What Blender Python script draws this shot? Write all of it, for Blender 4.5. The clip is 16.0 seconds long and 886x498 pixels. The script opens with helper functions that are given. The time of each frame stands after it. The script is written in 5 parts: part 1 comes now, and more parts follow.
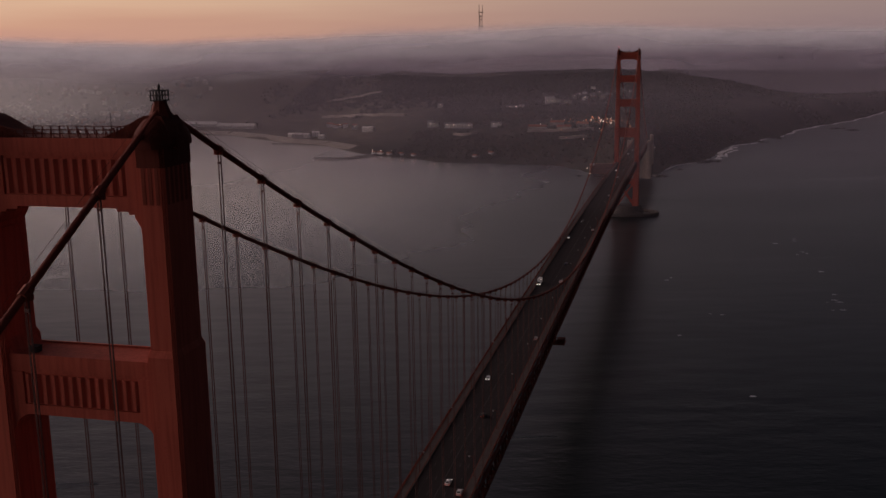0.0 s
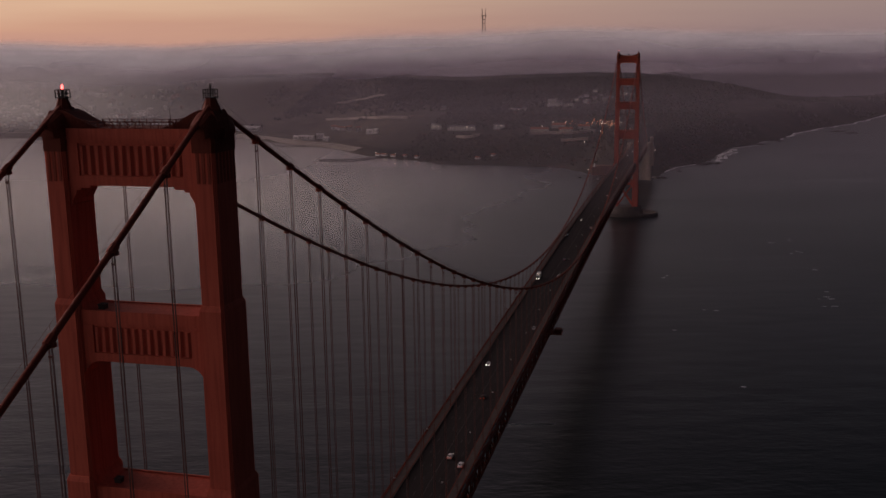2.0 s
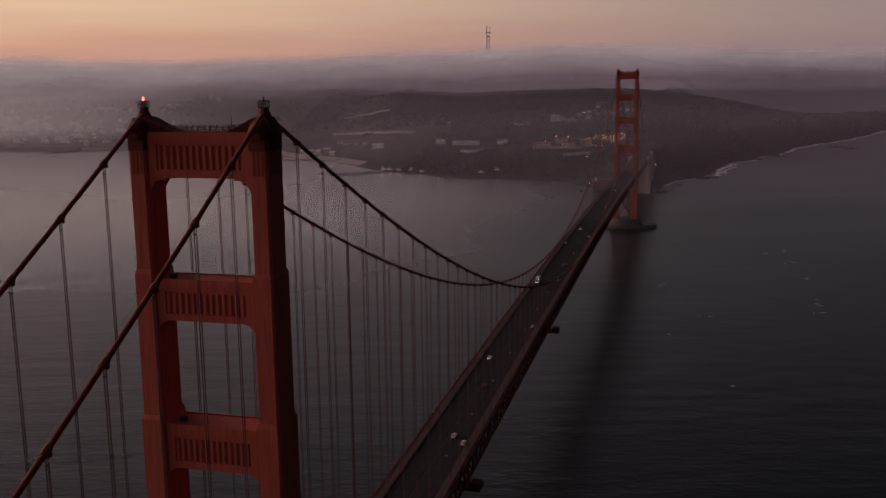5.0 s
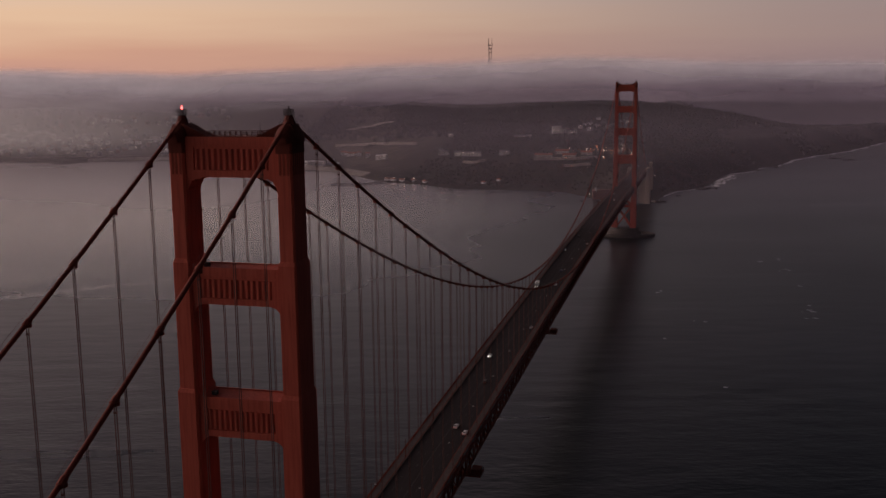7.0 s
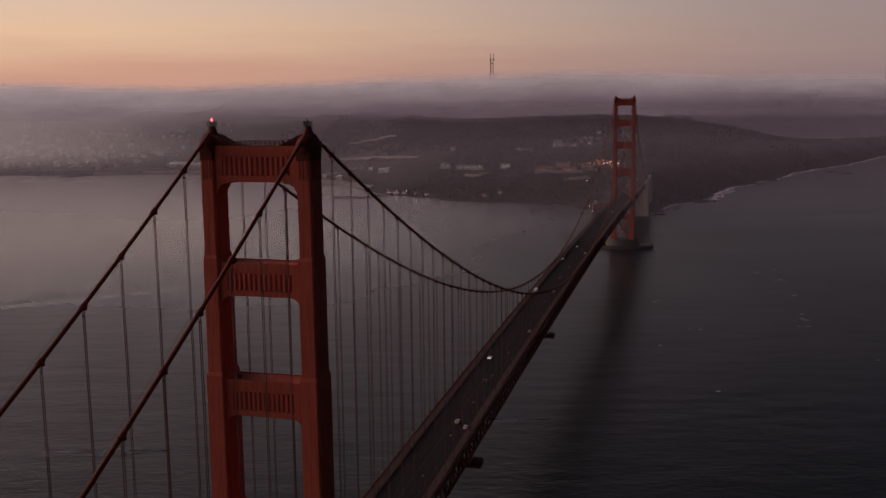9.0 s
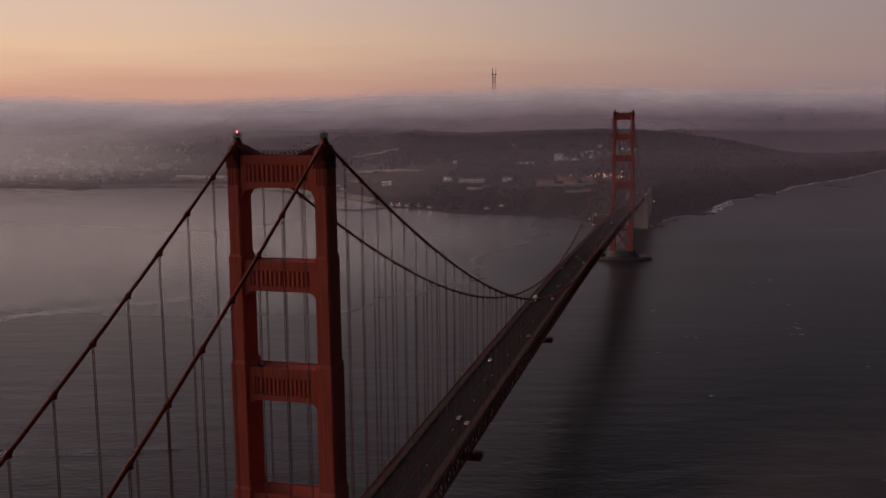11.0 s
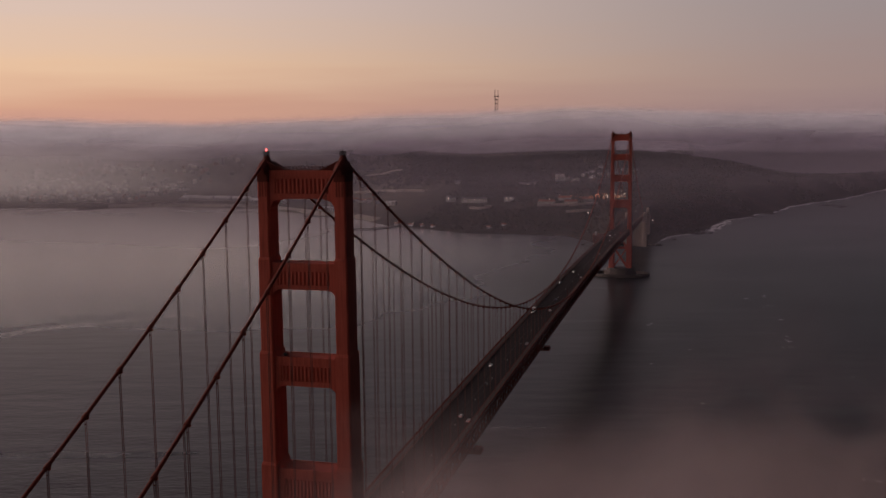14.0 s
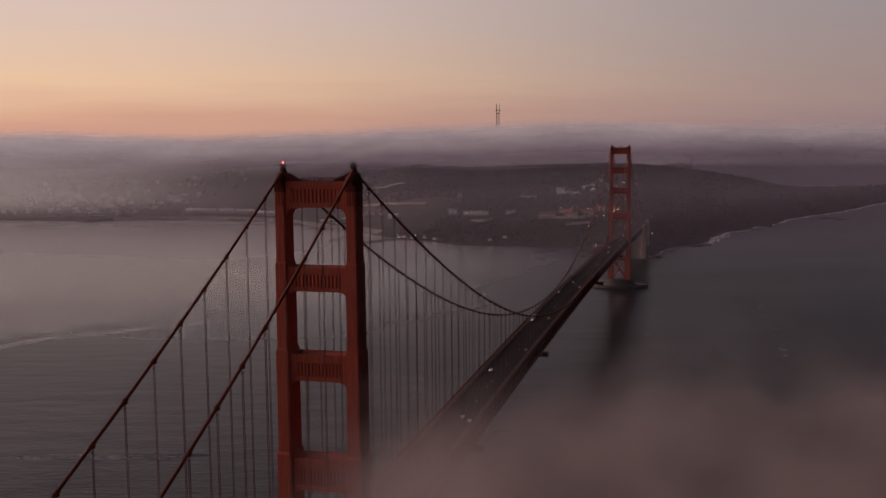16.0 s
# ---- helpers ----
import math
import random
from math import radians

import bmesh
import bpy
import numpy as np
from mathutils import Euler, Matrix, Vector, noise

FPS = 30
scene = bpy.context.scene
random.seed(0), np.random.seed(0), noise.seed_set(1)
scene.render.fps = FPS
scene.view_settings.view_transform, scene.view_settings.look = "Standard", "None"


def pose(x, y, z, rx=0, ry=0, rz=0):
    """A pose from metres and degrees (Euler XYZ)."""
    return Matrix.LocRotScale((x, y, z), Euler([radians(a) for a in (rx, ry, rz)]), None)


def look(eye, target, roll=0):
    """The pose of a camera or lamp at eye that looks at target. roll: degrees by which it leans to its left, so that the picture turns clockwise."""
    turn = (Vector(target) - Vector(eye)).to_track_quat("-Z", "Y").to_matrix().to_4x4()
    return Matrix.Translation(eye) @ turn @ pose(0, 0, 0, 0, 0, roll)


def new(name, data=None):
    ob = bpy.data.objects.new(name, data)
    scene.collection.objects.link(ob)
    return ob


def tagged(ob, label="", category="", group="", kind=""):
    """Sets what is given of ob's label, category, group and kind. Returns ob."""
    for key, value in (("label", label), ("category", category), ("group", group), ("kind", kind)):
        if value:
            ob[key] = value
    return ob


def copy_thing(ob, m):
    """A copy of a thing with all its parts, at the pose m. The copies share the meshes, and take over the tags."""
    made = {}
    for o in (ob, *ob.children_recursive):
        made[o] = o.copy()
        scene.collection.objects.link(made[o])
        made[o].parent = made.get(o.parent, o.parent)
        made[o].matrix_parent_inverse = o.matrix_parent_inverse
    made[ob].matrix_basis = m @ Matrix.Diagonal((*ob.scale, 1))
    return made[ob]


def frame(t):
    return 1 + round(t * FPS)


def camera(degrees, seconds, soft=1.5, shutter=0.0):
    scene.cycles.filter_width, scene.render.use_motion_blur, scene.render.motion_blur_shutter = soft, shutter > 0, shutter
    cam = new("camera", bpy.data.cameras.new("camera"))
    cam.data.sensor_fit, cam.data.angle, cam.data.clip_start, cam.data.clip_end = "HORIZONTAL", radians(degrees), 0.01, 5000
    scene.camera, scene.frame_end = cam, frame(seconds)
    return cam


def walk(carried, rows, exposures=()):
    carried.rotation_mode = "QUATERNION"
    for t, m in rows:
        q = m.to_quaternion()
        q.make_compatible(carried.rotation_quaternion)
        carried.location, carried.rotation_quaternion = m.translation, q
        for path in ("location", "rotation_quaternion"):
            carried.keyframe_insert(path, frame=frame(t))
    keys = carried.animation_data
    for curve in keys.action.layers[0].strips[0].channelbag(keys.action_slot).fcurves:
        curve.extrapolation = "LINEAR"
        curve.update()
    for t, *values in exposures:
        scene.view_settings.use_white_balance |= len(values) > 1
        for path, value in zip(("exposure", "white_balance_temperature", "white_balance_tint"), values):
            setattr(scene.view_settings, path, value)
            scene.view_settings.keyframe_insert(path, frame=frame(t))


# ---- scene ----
cam = camera(47.95, 16.0)
PATH = [
    (0, (83.36, -122.88, 234.96), (-152.79, 828.14, 35.45), -0.83),
    (0.5, (85.14, -129.68, 235.22), (-151.82, 821.01, 35.10), -0.83),
    (1, (86.84, -136.49, 235.40), (-150.92, 814.07, 35.62), -0.82),
    (1.5, (88.50, -143.29, 235.46), (-150.01, 807.35, 37.00), -0.80),
    (2, (90.15, -150.07, 235.50), (-149.05, 800.82, 39.04), -0.78),
    (2.5, (91.80, -156.80, 235.56), (-148.11, 794.39, 41.46), -0.76),
    (3, (93.45, -163.50, 235.69), (-147.26, 788.00, 44.10), -0.75),
    (3.5, (95.07, -170.19, 235.85), (-146.49, 781.61, 46.83), -0.73),
    (4, (96.68, -176.87, 236.01), (-145.76, 775.21, 49.57), -0.72),
    (4.5, (98.29, -183.55, 236.17), (-144.96, 768.83, 52.33), -0.70),
    (5, (99.89, -190.23, 236.31), (-144.07, 762.48, 55.14), -0.69),
    (5.5, (101.50, -196.91, 236.40), (-143.11, 756.16, 57.99), -0.67),
    (6, (103.11, -203.60, 236.46), (-142.10, 749.84, 60.90), -0.66),
    (6.5, (104.73, -210.31, 236.48), (-141.09, 743.52, 63.87), -0.65),
    (7, (106.36, -217.03, 236.50), (-140.06, 737.19, 66.95), -0.64),
    (7.5, (108.04, -223.77, 236.54), (-138.94, 730.87, 70.21), -0.64),
    (8, (109.77, -230.52, 236.61), (-137.75, 724.57, 73.69), -0.63),
    (8.5, (111.51, -237.29, 236.72), (-136.58, 718.24, 77.34), -0.63),
    (9, (113.26, -244.10, 236.84), (-135.48, 711.86, 81.09), -0.62),
    (9.5, (115.01, -250.95, 236.94), (-134.40, 705.42, 84.76), -0.61),
    (10, (116.75, -257.81, 236.99), (-133.34, 698.92, 88.29), -0.60),
    (10.5, (118.49, -264.68, 237.02), (-132.27, 692.40, 91.70), -0.59),
    (11, (120.22, -271.52, 237.03), (-131.19, 685.89, 95.07), -0.58),
    (11.5, (121.97, -278.34, 237.06), (-130.11, 679.40, 98.49), -0.58),
    (12, (123.71, -285.12, 237.11), (-129.00, 672.94, 101.99), -0.58),
    (12.5, (125.46, -291.85, 237.15), (-127.85, 666.53, 105.51), -0.58),
    (13, (127.20, -298.57, 237.18), (-126.64, 660.16, 109.11), -0.58),
    (13.5, (128.90, -305.28, 237.16), (-125.37, 653.80, 112.62), -0.58),
    (14, (130.56, -312.00, 237.09), (-124.13, 647.41, 115.99), -0.58),
    (14.5, (132.18, -318.73, 237.01), (-122.97, 640.97, 119.19), -0.57),
    (15, (133.81, -325.45, 236.99), (-121.85, 634.50, 122.40), -0.56),
    (15.5, (135.50, -332.15, 237.13), (-120.68, 628.06, 125.90), -0.55),
    (16, (137.25, -338.81, 237.44), (-119.41, 621.66, 129.64), -0.56),
]
# The bridge runs along +y from the near tower (y = 0) to the far tower (y = 1280); +x is to the west; z = 0 is the sea.
walk(cam, [(t, look(eye, target, roll)) for t, eye, target, roll in PATH], exposures=((0.0, -0.05), (7.0, 0.01), (12.0, 0.04), (16.0, 0.09)))
scene.view_settings.exposure = 0.0
scene.cycles.transparent_max_bounces = 64

# ---------------------------------------------------------------- world and sun
GLOW = radians(-85)            # heading of the dawn, left of the bridge's axis


def ramp(nodes, stops, interp="LINEAR"):
    n = nodes.new("ShaderNodeValToRGB")
    n.color_ramp.interpolation = interp
    el = n.color_ramp.elements
    while len(el) > 1:
        el.remove(el[-1])
    el[0].position, el[0].color = stops[0][0], (*stops[0][1], 1)
    for p, c in stops[1:]:
        e = el.new(p)
        e.color = (*c, 1)
    return n


def build_world():
    w = bpy.data.worlds.new("dawn_sky")
    scene.world = w
    w.use_nodes = True
    nt = w.node_tree
    nt.nodes.clear()
    N, L = nt.nodes, nt.links
    out = N.new("ShaderNodeOutputWorld")
    bg = N.new("ShaderNodeBackground")
    tc = N.new("ShaderNodeTexCoord")
    sep = N.new("ShaderNodeSeparateXYZ")
    L.new(tc.outputs["Generated"], sep.inputs[0])
    # heading against the dawn: 1 towards it, -1 away
    flat = N.new("ShaderNodeVectorMath"); flat.operation = "MULTIPLY"
    flat.inputs[1].default_value = (1, 1, 0)
    L.new(tc.outputs["Generated"], flat.inputs[0])
    nrm = N.new("ShaderNodeVectorMath"); nrm.operation = "NORMALIZE"
    L.new(flat.outputs[0], nrm.inputs[0])
    dot = N.new("ShaderNodeVectorMath"); dot.operation = "DOT_PRODUCT"
    dot.inputs[1].default_value = (math.sin(GLOW), math.cos(GLOW), 0)
    L.new(nrm.outputs[0], dot.inputs[0])
    az = N.new("ShaderNodeMapRange"); az.interpolation_type = "SMOOTHSTEP"
    az.inputs["From Min"].default_value = -0.12
    az.inputs["From Max"].default_value = 0.75
    L.new(dot.outputs["Value"], az.inputs["Value"])
    # thin streaks of haze in the sky
    mp = N.new("ShaderNodeMapping"); mp.inputs["Scale"].default_value = (2.0, 2.0, 26.0)
    L.new(tc.outputs["Generated"], mp.inputs[0])
    nz = N.new("ShaderNodeTexNoise"); nz.inputs["Scale"].default_value = 2.2; nz.inputs["Detail"].default_value = 4
    L.new(mp.outputs[0], nz.inputs["Vector"])
    wob = N.new("ShaderNodeMath"); wob.operation = "MULTIPLY_ADD"
    wob.inputs[1].default_value = 0.035; wob.inputs[2].default_value = -0.0175
    L.new(nz.outputs["Fac"], wob.inputs[0])
    el = N.new("ShaderNodeMath"); el.operation = "ADD"
    L.new(sep.outputs["Z"], el.inputs[0]); L.new(wob.outputs[0], el.inputs[1])
    glow = ramp(N, [(0.0, (0.54, 0.305, 0.23)), (0.022, (0.62, 0.365, 0.235)), (0.06, (0.75, 0.535, 0.33)), (0.11, (0.66, 0.53, 0.41)),
                    (0.18, (0.62, 0.515, 0.475)), (0.28, (0.34, 0.288, 0.298)), (0.42, (0.16, 0.138, 0.156)), (0.7, (0.06, 0.056, 0.066)), (1.0, (0.012, 0.013, 0.016))])
    dusk = ramp(N, [(0.0, (0.270, 0.198, 0.190)), (0.045, (0.312, 0.238, 0.206)), (0.09, (0.300, 0.254, 0.232)), (0.15, (0.282, 0.268, 0.256)), (0.19, (0.104, 0.108, 0.135)), (0.30, (0.027, 0.031, 0.042)),
                    (1.0, (0.012, 0.013, 0.016))])
    night = ramp(N, [(0.0, (0.0145, 0.0165, 0.0235)), (0.3, (0.0140, 0.0160, 0.0220)), (1.0, (0.018, 0.019, 0.024))])
    for r in (glow, dusk, night):
        L.new(el.outputs[0], r.inputs[0])
    mix = N.new("ShaderNodeMix"); mix.data_type = "RGBA"
    L.new(az.outputs["Result"], mix.inputs["Factor"])
    L.new(dusk.outputs[0], mix.inputs["A"]); L.new(glow.outputs[0], mix.inputs["B"])
    # the west, away from the dawn, is still night
    west = N.new("ShaderNodeMapRange"); west.interpolation_type = "SMOOTHSTEP"
    west.inputs["From Min"].default_value = -0.10
    west.inputs["From Max"].default_value = -0.30
    L.new(dot.outputs["Value"], west.inputs["Value"])
    mix2 = N.new("ShaderNodeMix"); mix2.data_type = "RGBA"
    L.new(west.outputs["Result"], mix2.inputs["Factor"])
    L.new(mix.outputs["Result"], mix2.inputs["A"]); L.new(night.outputs[0], mix2.inputs["B"])
    # faint scattered light of the high air
    sky = N.new("ShaderNodeTexSky"); sky.sky_type = "NISHITA"; sky.sun_disc = False
    sky.sun_elevation, sky.sun_rotation = radians(1.0), GLOW
    add = N.new("ShaderNodeMix"); add.data_type = "RGBA"; add.blend_type = "ADD"
    add.inputs["Factor"].default_value = 0.002
    L.new(mix2.outputs["Result"], add.inputs["A"]); L.new(sky.outputs[0], add.inputs["B"])
    cast = N.new("ShaderNodeMix"); cast.data_type = "RGBA"; cast.blend_type = "MULTIPLY"
    cast.inputs["Factor"].default_value = 1.0
    cast.inputs["B"].default_value = (1.03, 0.955, 1.03, 1)
    L.new(add.outputs["Result"], cast.inputs["A"])
    L.new(cast.outputs["Result"], bg.inputs[0])
    bg.inputs[1].default_value = 1.0
    L.new(bg.outputs[0], out.inputs[0])


build_world()
sun = new("sun", bpy.data.lights.new("sun", "SUN"))
sun.data.energy, sun.data.angle, sun.data.color = 1.85, radians(50), (1.0, 0.74, 0.68)
sun.matrix_world = look((-950, 90, 270), (0, 0, 0))

# ---------------------------------------------------------------- materials


class Nodes:
    """A node material in short lines."""

    def __init__(self, name):
        self.m = bpy.data.materials.new(name)
        self.m.use_nodes = True
        self.t = self.m.node_tree
        self.t.nodes.clear()
        self.out = self.t.nodes.new("ShaderNodeOutputMaterial")

    def n(self, kind, **values):
        node = self.t.nodes.new("ShaderNode" + kind)
        for k, v in values.items():
            k = k.replace("_", " ")
            for s in node.inputs:
                if s.name.lower() == k.lower() and s.enabled:
                    s.default_value = v
                    break
        return node

    def link(self, a, b):
        self.t.links.new(a, b)

    def coord(self, scale=(1, 1, 1), which="Object"):
        tc = self.n("TexCoord")
        mp = self.n("Mapping", Scale=scale)
        self.link(tc.outputs[which], mp.inputs[0])
        return mp.outputs[0]

    def noise(self, vec, scale, detail=4.0, rough=0.55):
        nz = self.n("TexNoise", Scale=scale, Detail=detail, Roughness=rough)
        self.link(vec, nz.inputs["Vector"])
        return nz.outputs["Fac"]

    def ramp(self, fac, stops):
        r = ramp(self.t.nodes, stops)
        self.link(fac, r.inputs[0])
        return r.outputs[0]

    def math(self, op, a, b=None):
        q = self.n("Math")
        q.operation = op
        for i, v in enumerate((a, b)):
            if v is None:
                continue
            if isinstance(v, (int, float)):
                q.inputs[i].default_value = v
            else:
                self.link(v, q.inputs[i])
        return q.outputs[0]

    def mixc(self, fac, a, b, mode="MIX"):
        q = self.n("Mix")
        q.data_type, q.blend_type = "RGBA", mode
        for key, v in (("Factor", fac), ("A", a), ("B", b)):
            s = [i for i in q.inputs if i.name == key and i.enabled][0]
            if isinstance(v, (int, float)):
                s.default_value = v
            elif isinstance(v, tuple):
                s.default_value = (*v, 1)
            else:
                self.link(v, s)
        return [o for o in q.outputs if o.enabled][0]

    def bump(self, height, strength=0.3, distance=0.1):
        b = self.n("Bump", Strength=strength, Distance=distance)
        self.link(height, b.inputs["Height"])
        return b.outputs[0]

    def surface(self, color, rough=0.6, metal=0.0, normal=None, **more):
        p = self.n("BsdfPrincipled")
        for key, v in (("Base Color", color), ("Roughness", rough), ("Metallic", metal), ("Normal", normal)):
            if v is None:
                continue
            if isinstance(v, (int, float)):
                p.inputs[key].default_value = v
            elif isinstance(v, tuple):
                p.inputs[key].default_value = (*v, 1)
            else:
                self.link(v, p.inputs[key])
        for k, v in more.items():
            p.inputs[k.replace("_", " ")].default_value = v
        self.link(p.outputs[0], self.out.inputs[0])
        return p


def two_tone(name, a, b, scale, rough=0.7, metal=0.0, bump=0.3, stretch=(1, 1, 1), spec=0.5, fine=None):
    """A surface of two close colours in broad stains and fine grain, varied from piece to piece."""
    k = Nodes(name)
    v = k.coord(stretch)
    big = k.noise(v, scale, 5)
    small = k.noise(v, fine or scale * 9, 3)
    f = k.math("ADD", k.math("MULTIPLY", big, 0.7), k.math("MULTIPLY", small, 0.3))
    c = k.ramp(f, [(0.32, a), (0.68, b)])
    rnd = k.n("ObjectInfo").outputs["Random"]
    c = k.mixc(1.0, c, k.ramp(rnd, [(0, (0.86, 0.86, 0.86)), (1, (1.1, 1.1, 1.1))]), "MULTIPLY")
    k.surface(c, rough, metal, k.bump(small, bump, 0.05), Specular_IOR_Level=spec)
    return k.m


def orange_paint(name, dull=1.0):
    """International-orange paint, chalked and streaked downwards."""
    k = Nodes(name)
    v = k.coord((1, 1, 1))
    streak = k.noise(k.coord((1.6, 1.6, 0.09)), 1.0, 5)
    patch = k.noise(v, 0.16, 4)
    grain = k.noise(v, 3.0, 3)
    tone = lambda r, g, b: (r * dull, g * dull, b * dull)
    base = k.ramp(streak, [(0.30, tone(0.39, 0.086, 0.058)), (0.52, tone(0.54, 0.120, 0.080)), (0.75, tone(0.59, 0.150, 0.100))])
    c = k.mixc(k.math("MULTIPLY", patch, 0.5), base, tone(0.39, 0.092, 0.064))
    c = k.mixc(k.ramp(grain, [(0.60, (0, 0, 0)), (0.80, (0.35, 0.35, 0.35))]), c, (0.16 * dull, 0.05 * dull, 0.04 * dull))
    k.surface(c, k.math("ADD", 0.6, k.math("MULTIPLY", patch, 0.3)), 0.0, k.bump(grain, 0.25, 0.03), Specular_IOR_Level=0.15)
    return k.m


ORANGE = orange_paint("orange_steel")
# duller copy of the same paint for deck beams, cap ribs and posts
ORANGE_DULL = orange_paint("orange_steel_dull", 0.52)
# dark copy of the paint: soot on tower tops, painted-in shade on truss and rails
ORANGE_DARK = orange_paint("orange_steel_dark", 0.27)
CONCRETE = two_tone("weathered_concrete", (0.34, 0.27, 0.22), (0.48, 0.39, 0.32), 0.12, 0.9, stretch=(1, 1, 0.35))
DARK_CONCRETE = two_tone("wet_concrete", (0.075, 0.064, 0.060), (0.15, 0.125, 0.115), 0.12, 0.8)
WALKWAY = two_tone("walkway_concrete", (0.050, 0.037, 0.034), (0.085, 0.062, 0.056), 0.3, 0.85)
ROPE = two_tone("painted_wire_rope", (0.085, 0.036, 0.032), (0.15, 0.052, 0.042), 1.0, 0.7)
STEEL_DARK = two_tone("dark_grey_steel", (0.022, 0.018, 0.019), (0.045, 0.038, 0.038), 0.7, 0.8, 0.0)
STEEL_GREY = two_tone("galvanised_steel", (0.22, 0.21, 0.20), (0.34, 0.33, 0.32), 0.7, 0.5, 0.5)
WHITE_PAINT = two_tone("white_render", (0.55, 0.53, 0.50), (0.78, 0.76, 0.73), 0.1, 0.75)
CREAM_PAINT = two_tone("cream_render", (0.46, 0.42, 0.36), (0.62, 0.57, 0.50), 0.1, 0.8)
BRICK_RED = two_tone("old_brick", (0.17, 0.085, 0.06), (0.27, 0.13, 0.095), 0.2, 0.9)
FAR_WALL = two_tone("dim_stucco", (0.20, 0.175, 0.16), (0.30, 0.265, 0.24), 0.1, 0.85)
ROOF_RED = two_tone("clay_roof", (0.22, 0.085, 0.05), (0.32, 0.13, 0.08), 0.3, 0.85)
ROOF_GREY = two_tone("grey_roof", (0.12, 0.12, 0.125), (0.22, 0.215, 0.215), 0.3, 0.85)
PANE = two_tone("dark_window_glass", (0.03, 0.035, 0.04), (0.06, 0.065, 0.07), 0.3, 0.15)
RUBBER = two_tone("tyre_rubber", (0.015, 0.015, 0.015), (0.03, 0.03, 0.03), 3, 0.85)
LEAF = two_tone("dark_cypress_leaf", (0.029, 0.032, 0.023), (0.048, 0.048, 0.036), 0.02, 0.95, fine=0.35, spec=0.1)
SAND = two_tone("grey_sand", (0.24, 0.21, 0.175), (0.34, 0.30, 0.26), 0.03, 0.95, spec=0.2)
ROCK = two_tone("dark_sea_rock", (0.04, 0.038, 0.036), (0.10, 0.092, 0.085), 0.1, 0.9)


def asphalt():
    k = Nodes("bridge_asphalt")
    v = k.coord()
    wear = k.noise(k.coord((0.55, 0.012, 1)), 1.0, 4)
    grain = k.noise(v, 2.5, 3)
    patch = k.noise(v, 0.05, 3)
    c = k.ramp(wear, [(0.3, (0.017, 0.013, 0.0135)), (0.7, (0.031, 0.024, 0.025))])
    c = k.mixc(k.math("MULTIPLY", patch, 0.6), c, (0.024, 0.018, 0.019))
    k.surface(c, 0.85, 0, k.bump(grain, 0.3, 0.02), Specular_IOR_Level=0.15)
    return k.m


